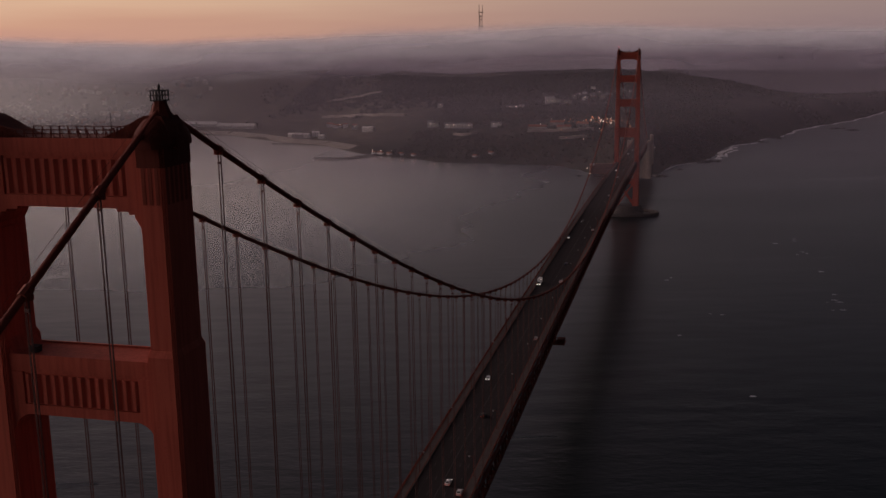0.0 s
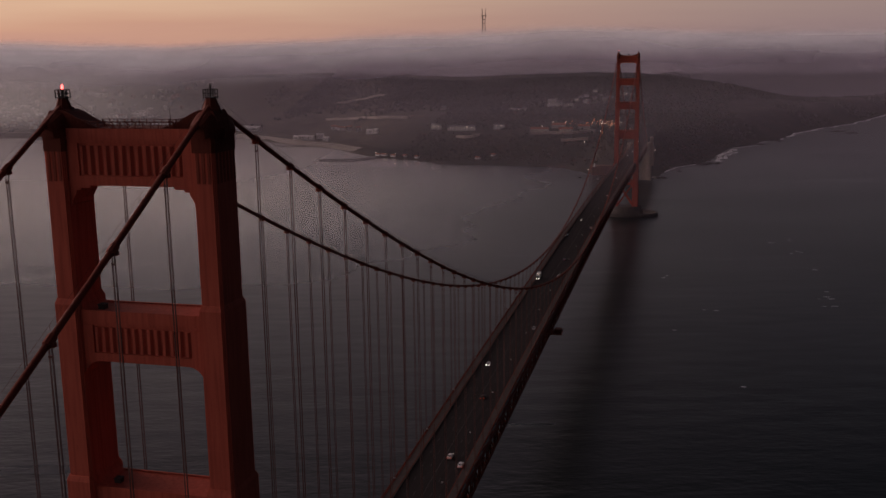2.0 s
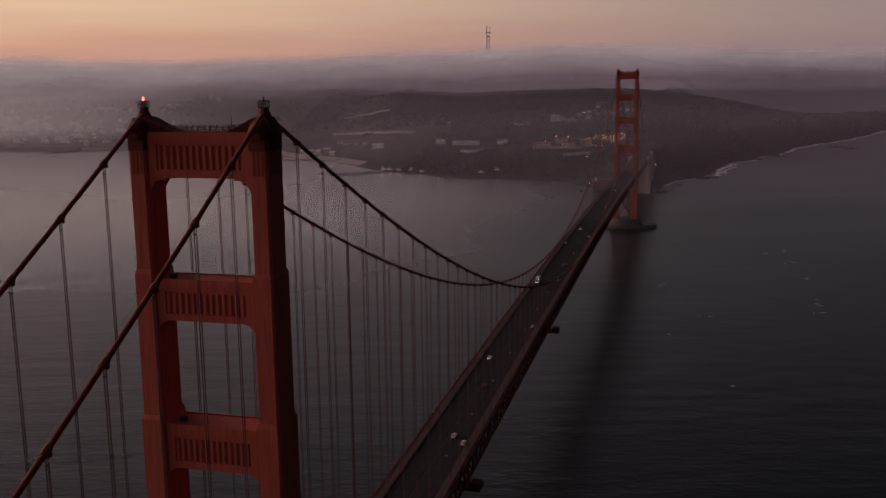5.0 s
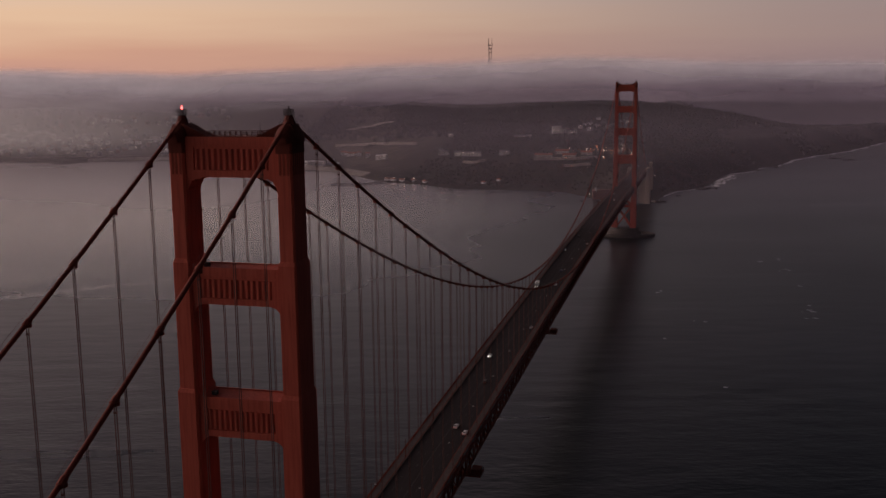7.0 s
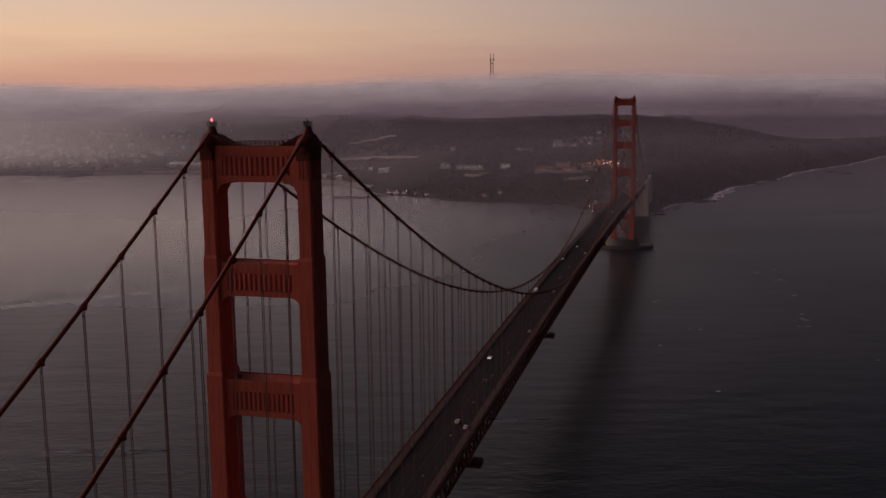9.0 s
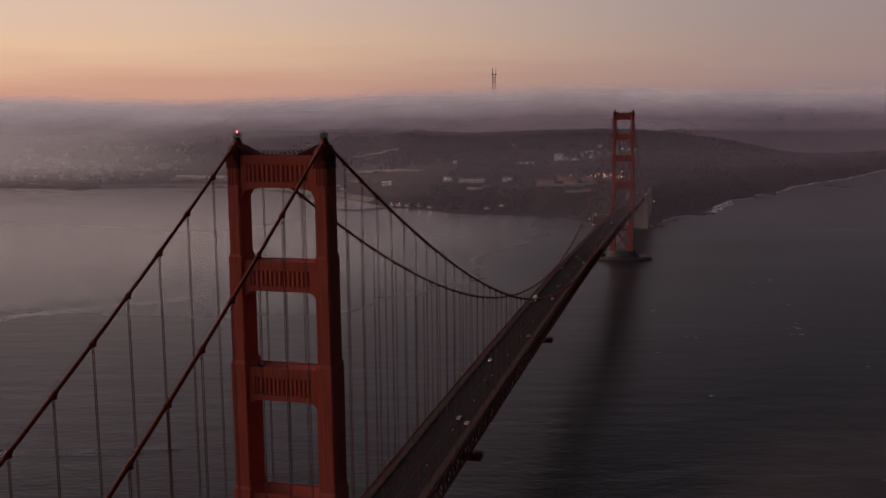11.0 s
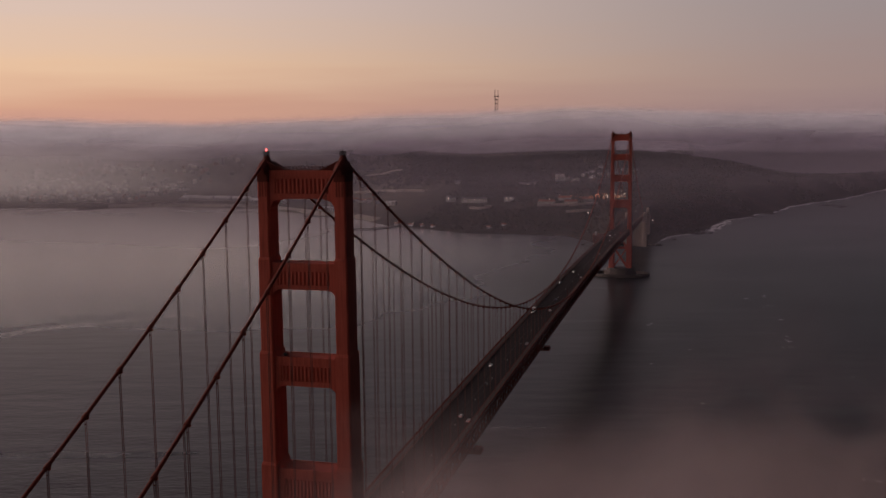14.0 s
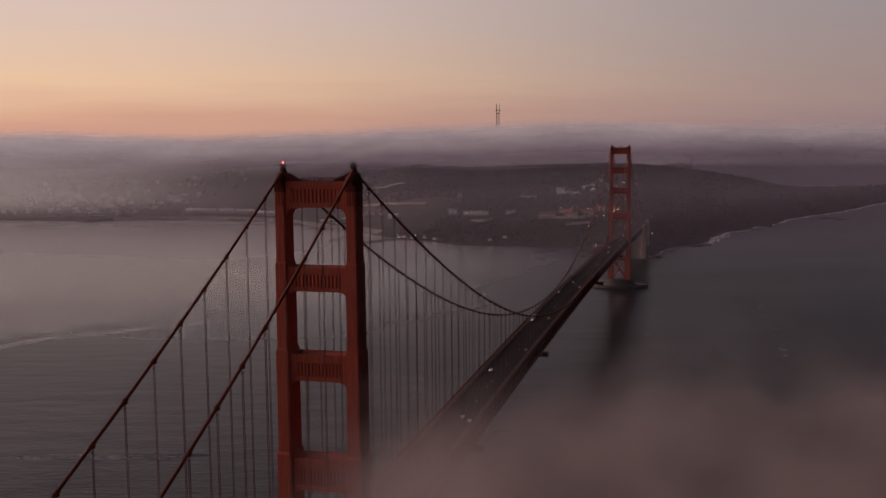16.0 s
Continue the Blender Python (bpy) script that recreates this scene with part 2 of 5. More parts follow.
def sea():
    """Sea water: a dark body, wind ripples that merge into gloss with distance, a calm bay behind a tide line."""
    k = Nodes("sea_water")
    v = k.coord()
    pos = k.n("SeparateXYZ")
    k.link(v, pos.inputs[0])
    px, py = pos.outputs[0], pos.outputs[1]

    def step(value, lo, hi):
        q = k.n("MapRange")
        q.interpolation_type = "SMOOTHSTEP"
        q.inputs["From Min"].default_value, q.inputs["From Max"].default_value = lo, hi
        k.link(value, q.inputs["Value"])
        return q.outputs[0]

    # the wind blows along the strait: crests lie across it
    turned = k.n("Mapping", Rotation=(0, 0, radians(-14.5)))
    k.link(v, turned.inputs[0])

    def crests(across, along, detail, rough=0.55):
        mp = k.n("Mapping", Scale=(across, along, 1))
        k.link(turned.outputs[0], mp.inputs[0])
        return k.noise(mp.outputs[0], 1.0, detail, rough)

    swell = crests(0.016, 0.040, 1)
    chop = crests(0.085, 0.200, 2, 0.6)
    ripple = crests(0.16, 0.46, 2)
    calm = k.noise(k.coord((0.0022, 0.0055, 1)), 1.0, 5)
    streak = crests(0.0022, 0.018, 4)
    near = k.math("SUBTRACT", 1.0, step(py, 120.0, 760.0))
    close = k.math("SUBTRACT", 1.0, step(py, -60.0, 420.0))
    mid = k.math("SUBTRACT", 1.0, step(py, 350.0, 1250.0))
    h = k.math("ADD", k.math("MULTIPLY", k.math("MULTIPLY", swell, mid), 1.5), k.math("MULTIPLY", k.math("MULTIPLY", chop, near), 1.1))
    h = k.math("ADD", h, k.math("MULTIPLY", k.math("MULTIPLY", ripple, close), 0.50))
    # the tide line: rippled stream on the near side, calm water beyond
    wob = k.math("MULTIPLY", k.math("SUBTRACT", k.noise(k.coord((0.006, 0.006, 1)), 1.0, 4), 0.5), 110.0)
    run = k.math("ADD", k.math("MULTIPLY", k.math("SUBTRACT", k.math("SUBTRACT", py, 692.0), k.math("MULTIPLY", k.math("ADD", px, 642.0), 1.17)), 0.65), wob)
    east = step(px, -360.0, -520.0)
    beyond = k.math("MULTIPLY", step(run, -16.0, 110.0), east)
    line = k.math("MULTIPLY", step(k.math("ABSOLUTE", run), 22.0, 3.0), east)
    lee = k.math("MULTIPLY", step(px, -30.0, -460.0), step(py, 500.0, 1200.0))
    quiet = k.math("MAXIMUM", k.math("MULTIPLY", lee, 0.85), k.math("MULTIPLY", beyond, 0.62))
    quiet = k.math("MAXIMUM", quiet, k.math("MULTIPLY", line, 0.72))
    quiet = k.math("MAXIMUM", quiet, k.ramp(streak, [(0.56, (0, 0, 0)), (0.78, (0.30, 0.30, 0.30))]))
    amp = k.n("MapRange")
    amp.inputs["From Min"].default_value, amp.inputs["From Max"].default_value = 0.35, 0.62
    amp.inputs["To Min"].default_value, amp.inputs["To Max"].default_value = 0.40, 0.66
    k.link(calm, amp.inputs["Value"])
    b = k.n("Bump", Distance=0.95)
    k.link(h, b.inputs["Height"])
    k.link(k.math("MULTIPLY", amp.outputs[0], k.math("SUBTRACT", 1.0, quiet)), b.inputs["Strength"])
    # waves too small to tell apart blur the mirror
    blur = k.math("ADD", k.math("ADD", 0.25, k.math("MULTIPLY", calm, 0.10)), k.math("MULTIPLY", step(py, 150.0, 1100.0), 0.02))
    blur = k.math("MULTIPLY", blur, k.math("SUBTRACT", 1.0, k.math("MULTIPLY", quiet, 0.52)))
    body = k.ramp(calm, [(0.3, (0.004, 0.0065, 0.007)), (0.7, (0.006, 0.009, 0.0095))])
    bay_glare = k.math("MULTIPLY", step(px, -260.0, -900.0), step(py, 800.0, 1800.0))
    body = k.mixc(bay_glare, body, (0.37, 0.324, 0.292))        # lightens the bay's colour in place of reflected sky glow
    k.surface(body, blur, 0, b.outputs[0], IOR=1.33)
    return k.m


def land():
    """Grass, scrub and bare earth in patches."""
    k = Nodes("headland_ground")
    v = k.coord()
    big = k.noise(v, 0.004, 6)
    mid = k.noise(v, 0.02, 5)
    c = k.ramp(big, [(0.35, (0.028, 0.029, 0.021)), (0.50, (0.037, 0.035, 0.026)), (0.64, (0.060, 0.051, 0.039))])
    c = k.mixc(k.ramp(mid, [(0.42, (0, 0, 0)), (0.62, (0.8, 0.8, 0.8))]), c, (0.030, 0.031, 0.022))
    flats = k.n("MapRange")                    # dry grass on the level bay shore
    flats.interpolation_type = "SMOOTHSTEP"
    flats.inputs["From Min"].default_value, flats.inputs["From Max"].default_value = -560.0, -720.0
    cut = k.n("SeparateXYZ")
    k.link(v, cut.inputs[0])
    k.link(cut.outputs[0], flats.inputs["Value"])
    c = k.mixc(k.math("MULTIPLY", flats.outputs[0], k.ramp(mid, [(0.38, (0.35, 0.35, 0.35)), (0.6, (0.9, 0.9, 0.9))])), c, (0.105, 0.088, 0.064))
    k.surface(c, 0.95, 0, k.bump(mid, 0.6, 6.0), Specular_IOR_Level=0.1)
    return k.m


ASPHALT, SEA, LAND = asphalt(), sea(), land()


def plain(name, color, rough=0.5, metal=0.0):
    k = Nodes(name)
    v = k.coord()
    g = k.noise(v, 4.0, 3)
    c = k.ramp(g, [(0.3, tuple(x * 0.85 for x in color)), (0.7, color)])
    k.surface(c, rough, metal)
    return k.m


def lit(name, color, strength):
    k = Nodes(name)
    e = k.n("Emission", Color=(*color, 1), Strength=strength)
    k.link(e.outputs[0], k.out.inputs[0])
    return k.m


HEADLIGHT = lit("headlight_glow", (1.0, 0.90, 0.78), 6.0)
TAILLIGHT = lit("taillight_glow", (1.0, 0.10, 0.05), 0.8)
BEACON = lit("beacon_glow", (1.0, 0.10, 0.09), 6.0)
SODIUM = lit("sodium_lamp_glow", (1.0, 0.34, 0.15), 2.0)
LAMP_WHITE = lit("pale_lamp_glow", (1.0, 0.80, 0.62), 4.5)
LANE_PAINT = plain("worn_lane_paint", (0.075, 0.068, 0.066), 0.85)


def mist(name, tone, alpha, scale, edge, thick=0.5, soft=0.35, detail=4.0, gain=1.0, back=0.5, glow=0.0, uv=False, deep=False, dark=0.7, slant=0.0):
    """Fog: pale scattering drops with a ragged, see-through body. edge: half-widths within which it thins out (0: no
    end that way). glow: emission in place of scattered dawn light.
    """
    k = Nodes(name)
    tc = k.n("TexCoord")
    place = tc.outputs["Object"]
    if uv:                                     # along the bank and up from its rolling base line, in kilometres
        cut = k.n("SeparateXYZ")
        k.link(tc.outputs["UV"], cut.inputs[0])
        join = k.n("CombineXYZ")
        k.link(k.math("MULTIPLY", cut.outputs[0], 1000.0), join.inputs[0])
        k.link(k.math("MULTIPLY", cut.outputs[1], 1000.0), join.inputs[2])
        if deep:                               # the same billows run on from layer to layer
            away = k.n("SeparateXYZ")
            k.link(tc.outputs["Object"], away.inputs[0])
            k.link(away.outputs[1], join.inputs[1])
        place = join.outputs[0]
    mp = k.n("Mapping", Scale=scale)
    k.link(place, mp.inputs[0])
    if slant:                                  # streaks that climb along the bank
        bits, lean = k.n("SeparateXYZ"), k.n("CombineXYZ")
        k.link(place, bits.inputs[0])
        k.link(bits.outputs[0], lean.inputs[0]); k.link(bits.outputs[1], lean.inputs[1])
        k.link(k.math("SUBTRACT", bits.outputs[2], k.math("MULTIPLY", bits.outputs[0], slant)), lean.inputs[2])
        k.link(lean.outputs[0], mp.inputs[0])
    oi = k.n("ObjectInfo")
    off = k.n("CombineXYZ")
    for i in range(3):
        k.link(k.math("MULTIPLY", oi.outputs["Random"], 40.0 + 17 * i), off.inputs[i])
    if not deep:
        k.link(off.outputs[0], mp.inputs["Location"])
    nz = k.noise(mp.outputs[0], 1.0, detail, 0.58)
    body = k.n("MapRange")
    body.interpolation_type = "SMOOTHSTEP"
    body.inputs["From Min"].default_value, body.inputs["From Max"].default_value = thick - soft, thick + soft
    k.link(nz, body.inputs["Value"])
    f = body.outputs[0]
    sep = k.n("SeparateXYZ")
    k.link(place, sep.inputs[0])
    wander = k.math("MULTIPLY", k.math("SUBTRACT", k.noise(mp.outputs[0], 0.8, detail), 0.5), 1.5)
    for i, (lo0, lo1, hi1, hi0) in enumerate(edge):
        for a, b in ((lo0, lo1), (hi0, hi1)):
            if a == b:
                continue
            r = k.n("MapRange")
            r.interpolation_type = "SMOOTHSTEP"
            r.inputs["From Min"].default_value, r.inputs["From Max"].default_value = a, b
            k.link(k.math("ADD", sep.outputs[i], k.math("MULTIPLY", wander, abs(b - a))), r.inputs["Value"])
            f = k.math("MULTIPLY", f, r.outputs[0])
    f = k.math("MINIMUM", k.math("MULTIPLY", f, alpha * gain), 0.97)
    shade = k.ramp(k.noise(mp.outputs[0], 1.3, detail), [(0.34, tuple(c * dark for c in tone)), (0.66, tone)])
    d = k.n("BsdfDiffuse")
    tr = k.n("BsdfTranslucent")
    k.link(shade, d.inputs["Color"]); k.link(shade, tr.inputs["Color"])
    m1 = k.n("MixShader", Fac=back)
    k.link(d.outputs[0], m1.inputs[1]); k.link(tr.outputs[0], m1.inputs[2])
    lit_part = m1.outputs[0]
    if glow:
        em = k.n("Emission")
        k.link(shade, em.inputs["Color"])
        side = k.n("MapRange")                 # emission stands in for scattered light, brighter towards the dawn
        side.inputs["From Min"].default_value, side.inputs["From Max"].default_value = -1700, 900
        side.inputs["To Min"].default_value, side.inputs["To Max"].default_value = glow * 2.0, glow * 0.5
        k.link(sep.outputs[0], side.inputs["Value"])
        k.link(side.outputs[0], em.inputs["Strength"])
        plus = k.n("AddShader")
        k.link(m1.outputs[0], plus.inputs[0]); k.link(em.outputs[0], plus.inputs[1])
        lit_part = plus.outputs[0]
    clear = k.n("BsdfTransparent")
    m2 = k.n("MixShader")
    k.link(f, m2.inputs[0]); k.link(clear.outputs[0], m2.inputs[1]); k.link(lit_part, m2.inputs[2])
    k.link(m2.outputs[0], k.out.inputs[0])
    return k.m


# ---------------------------------------------------------------- mesh helpers


class Shape:
    """Collects boxes, beams, tubes and prisms into one mesh."""

    def __init__(self):
        self.v, self.f = [], []

    def add(self, verts, faces):
        o = len(self.v)
        self.v += [tuple(p) for p in verts]
        self.f += [tuple(i + o for i in q) for q in faces]
        return self

    def box(self, x0, x1, y0, y1, z0, z1, c=0.0):
        """A box, its upright edges cut by c."""
        if c:
            ring = [(x0 + c, y0), (x1 - c, y0), (x1, y0 + c), (x1, y1 - c), (x1 - c, y1), (x0 + c, y1), (x0, y1 - c), (x0, y0 + c)]
            return self.prism(ring, z0, z1)
        return self.prism([(x0, y0), (x1, y0), (x1, y1), (x0, y1)], z0, z1)

    def prism(self, ring, z0, z1, top=None):
        top = top or ring
        n = len(ring)
        return self.add([(x, y, z0) for x, y in ring] + [(x, y, z1) for x, y in top],
                        [tuple(range(n - 1, -1, -1)), tuple(range(n, 2 * n))] + [(i, (i + 1) % n, n + (i + 1) % n, n + i) for i in range(n)])

    def slab(self, ring, a0, a1, axis):
        """A flat outline given in the two other axes, pushed along axis (0: x, 1: y)."""
        n = len(ring)
        put = (lambda u, w, a: (a, u, w)) if axis == 0 else (lambda u, w, a: (u, a, w))
        return self.add([put(u, w, a0) for u, w in ring] + [put(u, w, a1) for u, w in ring],
                        [tuple(range(n)), tuple(range(2 * n - 1, n - 1, -1))] + [(i, n + i, n + (i + 1) % n, (i + 1) % n) for i in range(n)])

    def tube(self, pts, r, n=8, caps=True):
        pts = [Vector(p) for p in pts]
        rr = r if isinstance(r, (list, tuple)) else [r] * len(pts)
        vs, fs = [], []
        for i, p in enumerate(pts):
            d = (pts[min(i + 1, len(pts) - 1)] - pts[max(i - 1, 0)]).normalized()
            a = d.orthogonal().normalized() if abs(d.z) > 0.95 else d.cross(Vector((0, 0, 1))).normalized()
            b = a.cross(d)
            vs += [p + rr[i] * (math.cos(2 * math.pi * j / n) * a + math.sin(2 * math.pi * j / n) * b) for j in range(n)]
        for i in range(len(pts) - 1):
            fs += [(i * n + j, i * n + (j + 1) % n, (i + 1) * n + (j + 1) % n, (i + 1) * n + j) for j in range(n)]
        if caps:
            fs += [tuple(range(n - 1, -1, -1)), tuple((len(pts) - 1) * n + j for j in range(n))]
        return self.add(vs, fs)

    def beam(self, p, q, w, h):
        p, q = Vector(p), Vector(q)
        d = (q - p).normalized()
        a = d.cross(Vector((0, 0, 1)))
        a = Vector((1, 0, 0)) if a.length < 1e-3 else a.normalized()
        b = a.cross(d)
        c = [(-w / 2, -h / 2), (w / 2, -h / 2), (w / 2, h / 2), (-w / 2, h / 2)]
        return self.add([p + a * u + b * s for u, s in c] + [q + a * u + b * s for u, s in c],
                        [(3, 2, 1, 0), (4, 5, 6, 7), (0, 1, 5, 4), (1, 2, 6, 5), (2, 3, 7, 6), (3, 0, 4, 7)])

    def mesh(self, name, material, smooth=False):
        me = bpy.data.meshes.new(name)
        me.from_pydata(self.v, [], self.f)
        me.materials.append(material)
        if smooth:
            me.polygons.foreach_set("use_smooth", [True] * len(me.polygons))
        me.update()
        return me


def thing(name, label, category, group="", kind="", at=(0, 0, 0)):
    ob = new(name)
    ob.location = at
    return tagged(ob, label, category, group, kind)


def part(name, shape, material, parent, label="", smooth=False, at=None, turn=0.0):
    """Links a Shape (or a mesh) as one part under a thing or a part."""
    me = shape if isinstance(shape, bpy.types.Mesh) else shape.mesh(name, material, smooth)
    ob = new(name, me)
    ob.parent = parent
    if at is not None:
        ob.location = at
    if turn:
        ob.rotation_euler[2] = turn
    return tagged(ob, label) if label else ob


def single(name, shape, material, label, category, group="", kind="", smooth=False):
    """A thing that is one plain mesh."""
    return tagged(new(name, shape.mesh(name, material, smooth)), label, category, group, kind)


# ---------------------------------------------------------------- the setting: sea, shore, hills
SPAN, SIDE, HALF = 1280.2, 342.9, 13.7


def road_z(y):
    if y < 0:
        return 74.0 + 0.026 * y
    if y > SPAN:
        return 74.0 - 0.022 * (y - SPAN)
    return 74.0 + 8.5 * (1 - ((y - 640.1) / 640.1) ** 2)


def cable_z(y):
    if y < 0:
        s = -y / SIDE
        return 227.5 - 152.0 * s - 4 * 13.0 * s * (1 - s)
    if y > SPAN:
        s = (y - SPAN) / SIDE
        return 227.5 - 152.0 * s - 4 * 13.0 * s * (1 - s)
    return 84.6 + 142.7 * ((y - 640.1) / 640.1) ** 2


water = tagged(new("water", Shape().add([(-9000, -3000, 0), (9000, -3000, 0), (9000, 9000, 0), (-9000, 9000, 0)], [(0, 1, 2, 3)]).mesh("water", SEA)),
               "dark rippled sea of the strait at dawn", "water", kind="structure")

SHORE = [(-5200, 2300), (-1944, 2349), (-1835, 2362), (-1740, 2362), (-1715, 2318), (-1690, 2320), (-1656, 2384), (-1539, 2440), (-1380, 2459), (-1170, 2430), (-1020, 2330),
         (-896, 2226), (-790, 2176), (-685, 2072), (-590, 1977), (-507, 1926), (-413, 1869), (-335, 1858), (-247, 1850), (-162, 1836), (-105, 1745), (-60, 1690), (5, 1660),
         (30, 1679), (43, 1783), (56, 1876), (113, 1939), (132, 1999), (153, 2151), (181, 2266), (234, 2347), (270, 2464), (305, 2502), (355, 2689), (449, 2884), (549, 3054),
         (681, 3380), (760, 3570), (1120, 4280), (1720, 5000)]
# far hills are laid out across and along the line of sight of the strait, turned by TURN from the bridge's axis
TURN = radians(-14.5)
CREST = [(-2600, 136), (-1742, 146), (-1409, 134), (-1075, 135), (-741, 138), (-408, 136), (-185, 133), (-60, 122), (37, 114), (193, 111), (393, 120), (560, 125), (705, 124), (928, 115),
         (1039, 99), (1152, 71), (1242, 50), (1376, 34), (1534, 22), (1753, 14), (2400, 10)]


def across(x, y):
    dx, dy = x - 110, y + 230
    return dx * math.cos(TURN) - dy * math.sin(TURN), dx * math.sin(TURN) + dy * math.cos(TURN)


def place_at(u, v):
    return 110 + u * math.cos(TURN) + v * math.sin(TURN), -230 - u * math.sin(TURN) + v * math.cos(TURN)


def inland(x, y):
    """Distance to the shore line, positive on land (numpy arrays)."""
    best = np.full(x.shape, 1e9)
    sign = np.ones(x.shape)
    for (ax, ay), (bx, by) in zip(SHORE[:-1], SHORE[1:]):
        dx, dy = bx - ax, by - ay
        s = np.clip(((x - ax) * dx + (y - ay) * dy) / (dx * dx + dy * dy), 0, 1)
        d = np.hypot(x - ax - s * dx, y - ay - s * dy)
        side = np.sign(dx * (y - ay) - dy * (x - ax))
        near = d < best
        best = np.where(near, d, best)
        sign = np.where(near, side, sign)
    return best * np.where(sign == 0, 1, sign)


def wave(x, y, f, seed):
    """Cheap smooth noise in -1 to 1 for arrays."""
    r = np.random.RandomState(seed)
    z = np.zeros(np.shape(x))
    for i in range(7):
        a = r.uniform(0, 2 * np.pi)
        k = f * r.uniform(0.6, 1.7)
        z = z + np.sin(k * (np.cos(a) * x + np.sin(a) * y) + r.uniform(0, 6.28))
    return z / 4.5


def smooth01(v):
    v = np.clip(v, 0, 1)
    return v * v * (3 - 2 * v)


def land_z(x, y):
    x, y = np.asarray(x, float), np.asarray(y, float)
    d = inland(x, y) + 12 * wave(x, y, 0.02, 3)
    west = smooth01((x + 160) / 160)                       # cliffs on the ocean side, low shore along the bay
    rise = np.where(d > 0, (1 - west) * 6 * smooth01(d / 30) + west * 52 * smooth01(d / 130), -6 * smooth01(-d / 20))
    bluff = (1 - west) * 46 * smooth01((d - 40) / 260) * smooth01((x + 900) / 420)
    u, v = across(x, y)
    crest = np.interp(u, [p[0] for p in CREST], [p[1] for p in CREST])
    s = smooth01((v - 2350) / 1600)
    base = rise + bluff
    flat = 330 * smooth01((-700 - x) / 400)                # the bay shore stays level for a few streets
    z = base + np.where(d > 0, (crest - base) * s * smooth01((d - flat) / (420 + flat)), 0)
    z = z - smooth01((v - 3960) / 160) * 8 * smooth01((u - 900) / 300)
    z = z + smooth01((v - 4080) / 720) * np.maximum(122 - crest, 0) * smooth01((u - 900) / 200)      # city slope beyond the ridge
    return z + np.where(d > 30, (5 * wave(x, y, 0.012, 5) + 2.0 * wave(x, y, 0.05, 6)) * smooth01(d / 200), 0)


def build_land():
    us = np.concatenate([np.linspace(-3000, -1750, 30)[:-1], np.linspace(-1750, 1950, 190), np.linspace(1950, 3000, 25)[1:]])
    vs = np.concatenate([np.linspace(1700, 3000, 95), np.linspace(3000, 4860, 75)[1:]])
    U, V = np.meshgrid(us, vs)
    X, Y = place_at(U, V)
    Z = land_z(X, Y)
    n, m = X.shape
    verts = np.stack([X.ravel(), Y.ravel(), Z.ravel()], 1)
    i = np.arange(n * m).reshape(n, m)
    quads = np.stack([i[:-1, :-1].ravel(), i[:-1, 1:].ravel(), i[1:, 1:].ravel(), i[1:, :-1].ravel()], 1)
    keep = (verts[quads][:, :, 2] > -5.5).any(1)
    me = bpy.data.meshes.new("ground")
    me.from_pydata(verts.tolist(), [], quads[keep].tolist())
    me.materials.append(LAND)
    me.polygons.foreach_set("use_smooth", [True] * len(me.polygons))
    return tagged(new("ground", me), "dim scrub-covered headland rising to low wooded hills", "hill", kind="structure")


build_land()

# ---------------------------------------------------------------- towers
# (foot of the tier, half-width across, half-depth along the bridge)
TIERS = [(222.0, 2.0, 4.0), (194.2, 2.0, 4.0), (161.8, 2.3, 4.55), (122.6, 2.65, 5.2), (74.0, 3.0, 5.9), (44.0, 3.9, 7.2), (13.0, 4.2, 7.6)]
STRUTS = [(213.9, 223.4, 3.2, 2.0), (183.2, 191.9, 3.6, 2.3), (149.9, 159.6, 4.1, 2.65), (108.4, 120.3, 4.7, 3.0)]


def leg_ring(cx, a, b, k=0.22):
    """The leg's stepped plan: a core with set-back corners."""
    q = [(-a + 2 * k, -b), (a - 2 * k, -b), (a - 2 * k, -b + k), (a - k, -b + k), (a - k, -b + 2 * k), (a, -b + 2 * k)]
    q += [(a, b - 2 * k), (a - k, b - 2 * k), (a - k, b - k), (a - 2 * k, b - k), (a - 2 * k, b)]
    q += [(-a + 2 * k, b), (-a + 2 * k, b - k), (-a + k, b - k), (-a + k, b - 2 * k), (-a, b - 2 * k)]
    q += [(-a, -b + 2 * k), (-a + k, -b + 2 * k), (-a + k, -b + k), (-a + 2 * k, -b + k)]
    return [(cx + x, y) for x, y in q]


